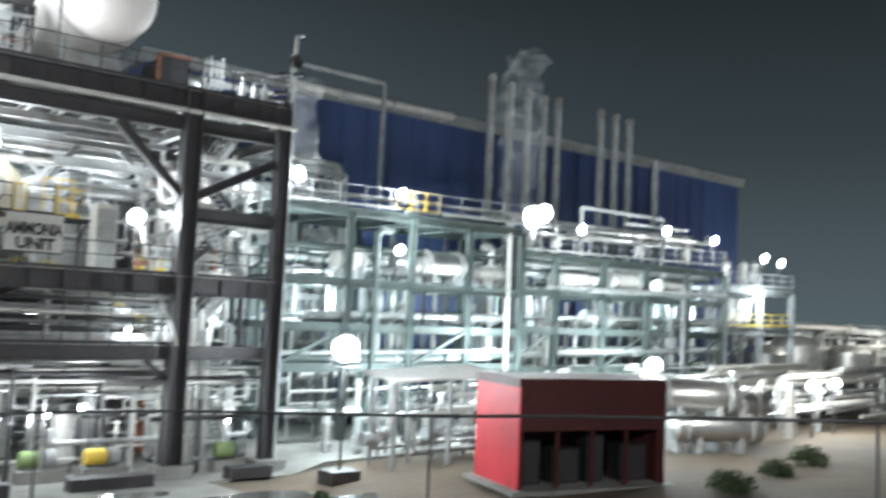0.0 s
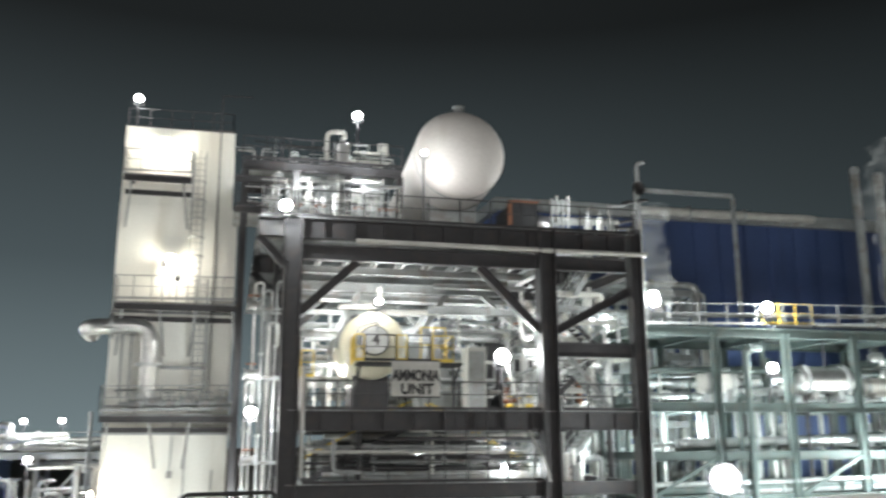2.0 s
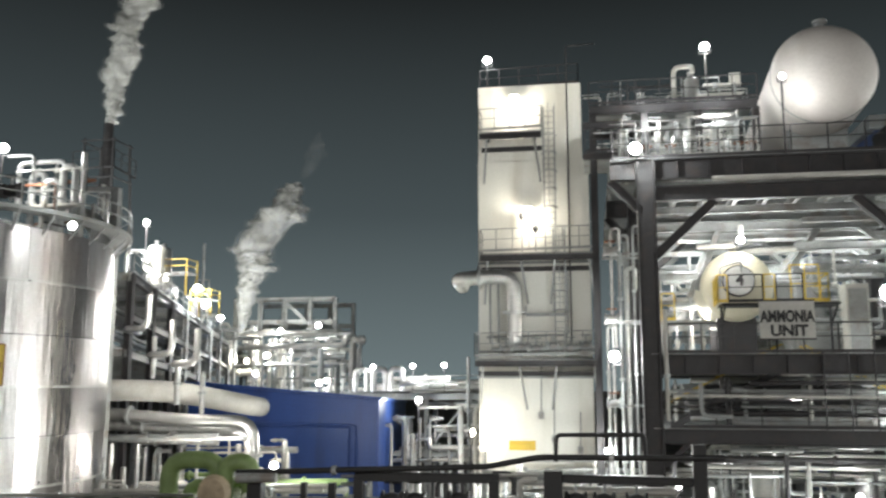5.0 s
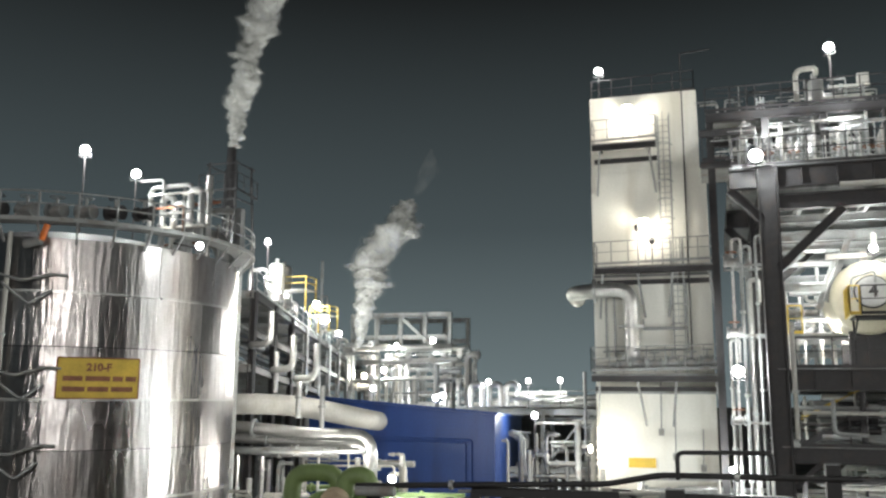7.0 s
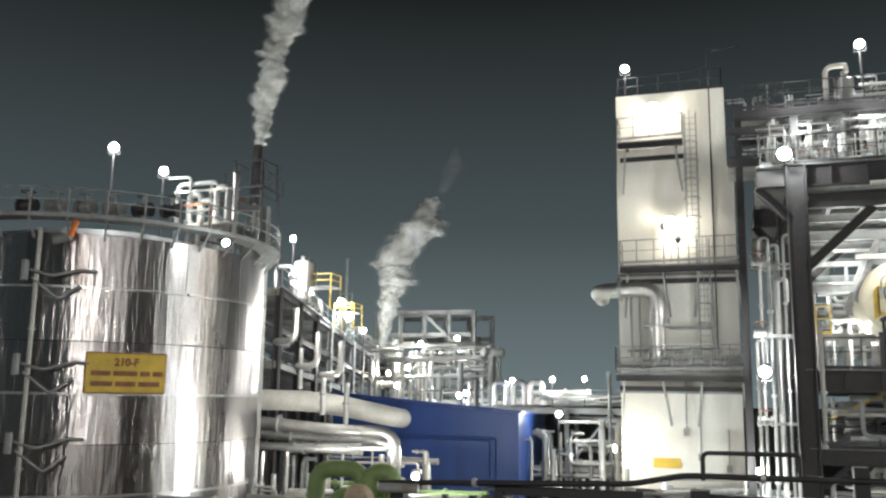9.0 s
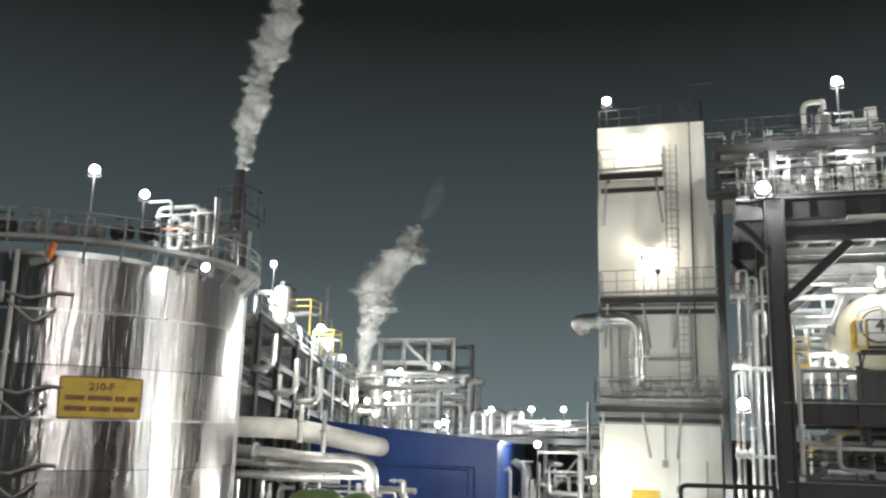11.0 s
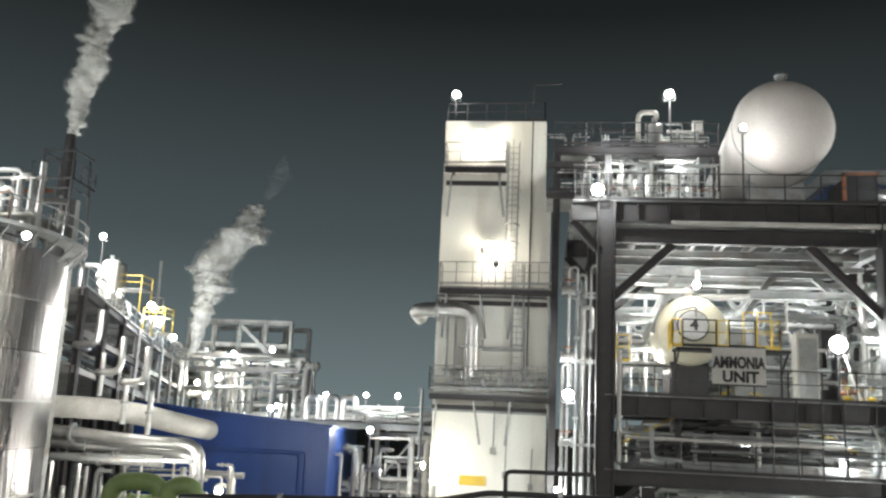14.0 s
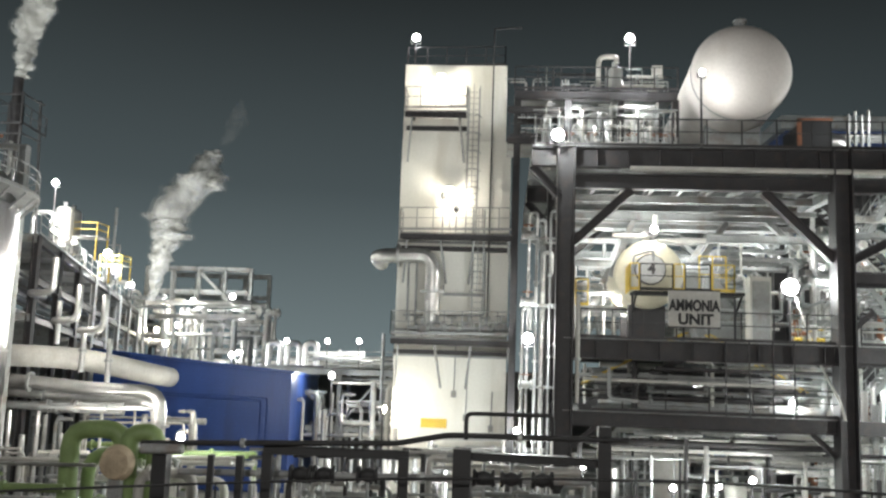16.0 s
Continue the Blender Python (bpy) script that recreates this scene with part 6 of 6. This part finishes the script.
# hidden fill added along the long rack and tank top
for x, y, z, p in ((-26.0, 47.5, 16.5, 220), (-27.5, 54.0, 16.0, 350), (-30.0, 64.0, 16.5, 700), (-22.0, 42.0, 12.2, 110), (-20.5, 43.0, 8.9, 110), (-27.2, 38.4, 17.6, 110), (-30.0, 78.0, 16.0, 500), (-18.0, 41.5, 5.2, 120)):
    light("rack_light", (x, y, z), p, (1.0, 0.98, 0.9), 0.3)
# invented street lamps along the road behind the camera, unseen fill for the fronts
for x, y, p in ((-44.0, 8.0, 2600), (-6.0, -4.0, 6600), (12.0, -3.0, 3300)):
    sl = thing("fill_street_lamp", "added street lamp out of view, lit, filling the plant fronts", "lamp", (x, y, 0), "street lamps")
    part("pole", Shape().cyl((0, 0, 0), (0, 0, 10.6), 0.1, 10, 0.06), GALV, sl)
    part("arm", Shape().tube([(0, 0, 10.5), (0, 0, 11.2), (0, 1.6, 11.4)], 0.05, 8), GALV, sl)
    part("head", Shape().box(-0.2, 0.2, 1.2, 2.0, 11.32, 11.48), GREYS, sl)
    part("lens", Shape().box(-0.16, 0.16, 1.26, 1.94, 11.28, 11.316), LAMP, sl, "glowing lens")
    light("street_lamp_light", (x, y + 1.6, 11.0), p, (1.0, 0.96, 0.9), 0.3)


# ---- steam ----
def steam_material(name, low, high):
    m = bpy.data.materials.new(name)
    m.use_nodes = True
    nt = m.node_tree
    nt.nodes.clear()
    o = nt.nodes.new("ShaderNodeOutputMaterial")
    veil = nt.nodes.new("ShaderNodeMixShader")
    tr = nt.nodes.new("ShaderNodeBsdfTransparent")
    both = nt.nodes.new("ShaderNodeMixShader")
    df = nt.nodes.new("ShaderNodeBsdfDiffuse")
    tl = nt.nodes.new("ShaderNodeBsdfTranslucent")
    df.inputs[0].default_value = (0.9, 0.9, 0.88, 1)
    tl.inputs[0].default_value = (0.9, 0.9, 0.88, 1)
    nz = nt.nodes.new("ShaderNodeTexNoise")
    nz.inputs["Scale"].default_value = 0.9
    nz.inputs["Detail"].default_value = 5
    rp = nt.nodes.new("ShaderNodeMapRange")
    rp.inputs[1].default_value, rp.inputs[2].default_value = 0.34, 0.66
    rp.inputs[3].default_value, rp.inputs[4].default_value = low, high
    tc2 = nt.nodes.new("ShaderNodeTexCoord")
    nt.links.new(tc2.outputs["Object"], nz.inputs["Vector"])
    nt.links.new(nz.outputs[0], rp.inputs[0])
    nt.links.new(df.outputs[0], both.inputs[1])
    nt.links.new(tl.outputs[0], both.inputs[2])
    nt.links.new(rp.outputs[0], veil.inputs[0])
    nt.links.new(tr.outputs[0], veil.inputs[1])
    nt.links.new(both.outputs[0], veil.inputs[2])
    nt.links.new(veil.outputs[0], o.inputs[0])
    return m


STEAMS = [steam_material("steam_outer", 0.0, 0.22), steam_material("steam_middle", 0.1, 0.55), steam_material("steam_core", 0.75, 1.0)]
FAINT = [steam_material("thin_steam_outer", 0.0, 0.07), steam_material("thin_steam_middle", 0.0, 0.11), steam_material("thin_steam_core", 0.02, 0.16)]


def plume(path, radii, label, seed, veils=None):
    """A billowing column of steam: three nested swept tubes, pushed in and out by noise."""
    pts = [Vector(p) for p in path]
    ob = thing("steam_plume", label, "steam", path[0], kind="stuff")
    o = Vector(path[0])
    seg, rows = 36, 16 * (len(pts) - 1)
    layers = [(1.0, veils[1])] if veils else list(zip((1.12, 0.98, 0.82), STEAMS))
    for lay, (grow, m) in enumerate(layers):
        sh = Shape()
        for i in range(rows + 1):
            q = i / rows * (len(pts) - 1)
            k = min(int(q), len(pts) - 2)
            u = q - k
            p0, p1, p2, p3 = pts[max(k - 1, 0)], pts[k], pts[k + 1], pts[min(k + 2, len(pts) - 1)]
            c = 0.5 * ((2 * p1) + (p2 - p0) * u + (2 * p0 - 5 * p1 + 4 * p2 - p3) * u * u + (3 * p1 - p0 - 3 * p2 + p3) * u ** 3)
            r = radii[k] * (1 - u) + radii[k + 1] * u
            for j in range(seg):
                a = 2 * math.pi * j / seg
                n = Vector((math.cos(a), math.sin(a), 0))
                w = c + n * r
                puff = abs(noise.noise(w / (r * 1.1 + 0.25) + Vector((0, seed, 0))))
                f = 0.75 + 0.7 * noise.noise(w / (r * 2.6 + 0.3) + Vector((seed, 0, 0))) + 1.0 * puff + (0.05 + 0.04 * lay) * noise.noise(w / (r * 0.4 + 0.1) + Vector((0, 0, lay * 5.0)))
                rise = 0.5 * r * noise.noise(w / (r * 0.9 + 0.2) + Vector((0, 0, seed)))
                sh.v.append(tuple(c - o + n * r * grow * max(0.3, f) + Vector((0, 0, rise))))
        sh.f = [(i * seg + j, i * seg + (j + 1) % seg, (i + 1) * seg + (j + 1) % seg, (i + 1) * seg + j) for i in range(rows) for j in range(seg)]
        part(("outer_veil", "middle_veil", "core")[lay], sh, m, ob, smooth=180)
    return ob


plume([(-27.8, 46, 23.5), (-27.6, 46, 25.6), (-27.2, 46, 28.4), (-26.4, 46, 30.8), (-25.7, 46, 33.2), (-25.2, 46, 36.4)], [0.3, 0.62, 0.7, 0.9, 0.95, 0.6], "grey-white steam plume rising from a stack", 3.0)
plume([(-30.0, 72, 14.1), (-29.3, 72, 18.4), (-28.7, 72, 21.4), (-26.8, 72, 24.2), (-25.4, 72, 27.2)], [0.25, 0.9, 1.7, 1.7, 0.5], "grey-white steam plume leaning over the far rack", 9.0)
plume([(-24.8, 72.5, 27.8), (-23.8, 72.5, 29.8), (-23.5, 72.5, 31.8)], [0.3, 0.9, 0.2], "thin drifting wisp of steam", 15.0, FAINT)
plume([(39.5, 44, 11.5), (39.6, 44, 14.0), (39.4, 44, 17.5), (39.8, 44, 21.0), (40.2, 44, 25.0)], [0.5, 1.1, 1.3, 1.6, 1.2], "faint steam above the bright rack lamp", 21.0, FAINT)
plume([(21.4, 41, 12.0), (21.6, 41, 15.5), (21.5, 41, 19.0)], [0.4, 1.0, 0.8], "faint steam rising beside the structure", 27.0, FAINT)

# ---- dry bushes by the shed ----
LEAF = mat("dark_leaves", (0.05, 0.08, 0.03), 0.8, 0.0, 0.4, 3.0, 0.1)
for k, (x, y, s) in enumerate(((26.6, 18.0, 0.9), (31.0, 19.0, 0.7), (15.8, 27.2, 0.35), (35.0, 20.0, 0.9))):
    bu = thing("bush", "low dark leafy bush on the soil", "bush", (x, y, -0.1), "bushes")
    lf = Shape()
    for j in range(420):
        d = Vector((RG.gauss(0, 1), RG.gauss(0, 1), abs(RG.gauss(0, 1)))).normalized() * RG.uniform(0.35, 1.0) * s
        d.z = abs(d.z) * 0.8 + 0.05
        u = Vector((RG.gauss(0, 1), RG.gauss(0, 1), RG.gauss(0, 1))).normalized() * 0.09 * (0.6 + s)
        v = Vector((RG.gauss(0, 1), RG.gauss(0, 1), RG.gauss(0, 1))).normalized() * 0.04 * (0.6 + s)
        lf.add([d - u, d + v, d + u, d - v], [(0, 1, 2, 3)])
    part("leaves", lf, LEAF, bu, smooth=None)
    tr = Shape()
    for j in range(6):
        a = j * 1.05
        tr.tube([(0, 0, 0), (math.cos(a) * s * 0.3, math.sin(a) * s * 0.3, s * 0.4), (math.cos(a) * s * 0.6, math.sin(a) * s * 0.6, s * 0.75)], 0.015, 5)
    part("stems", tr, SOIL, bu)
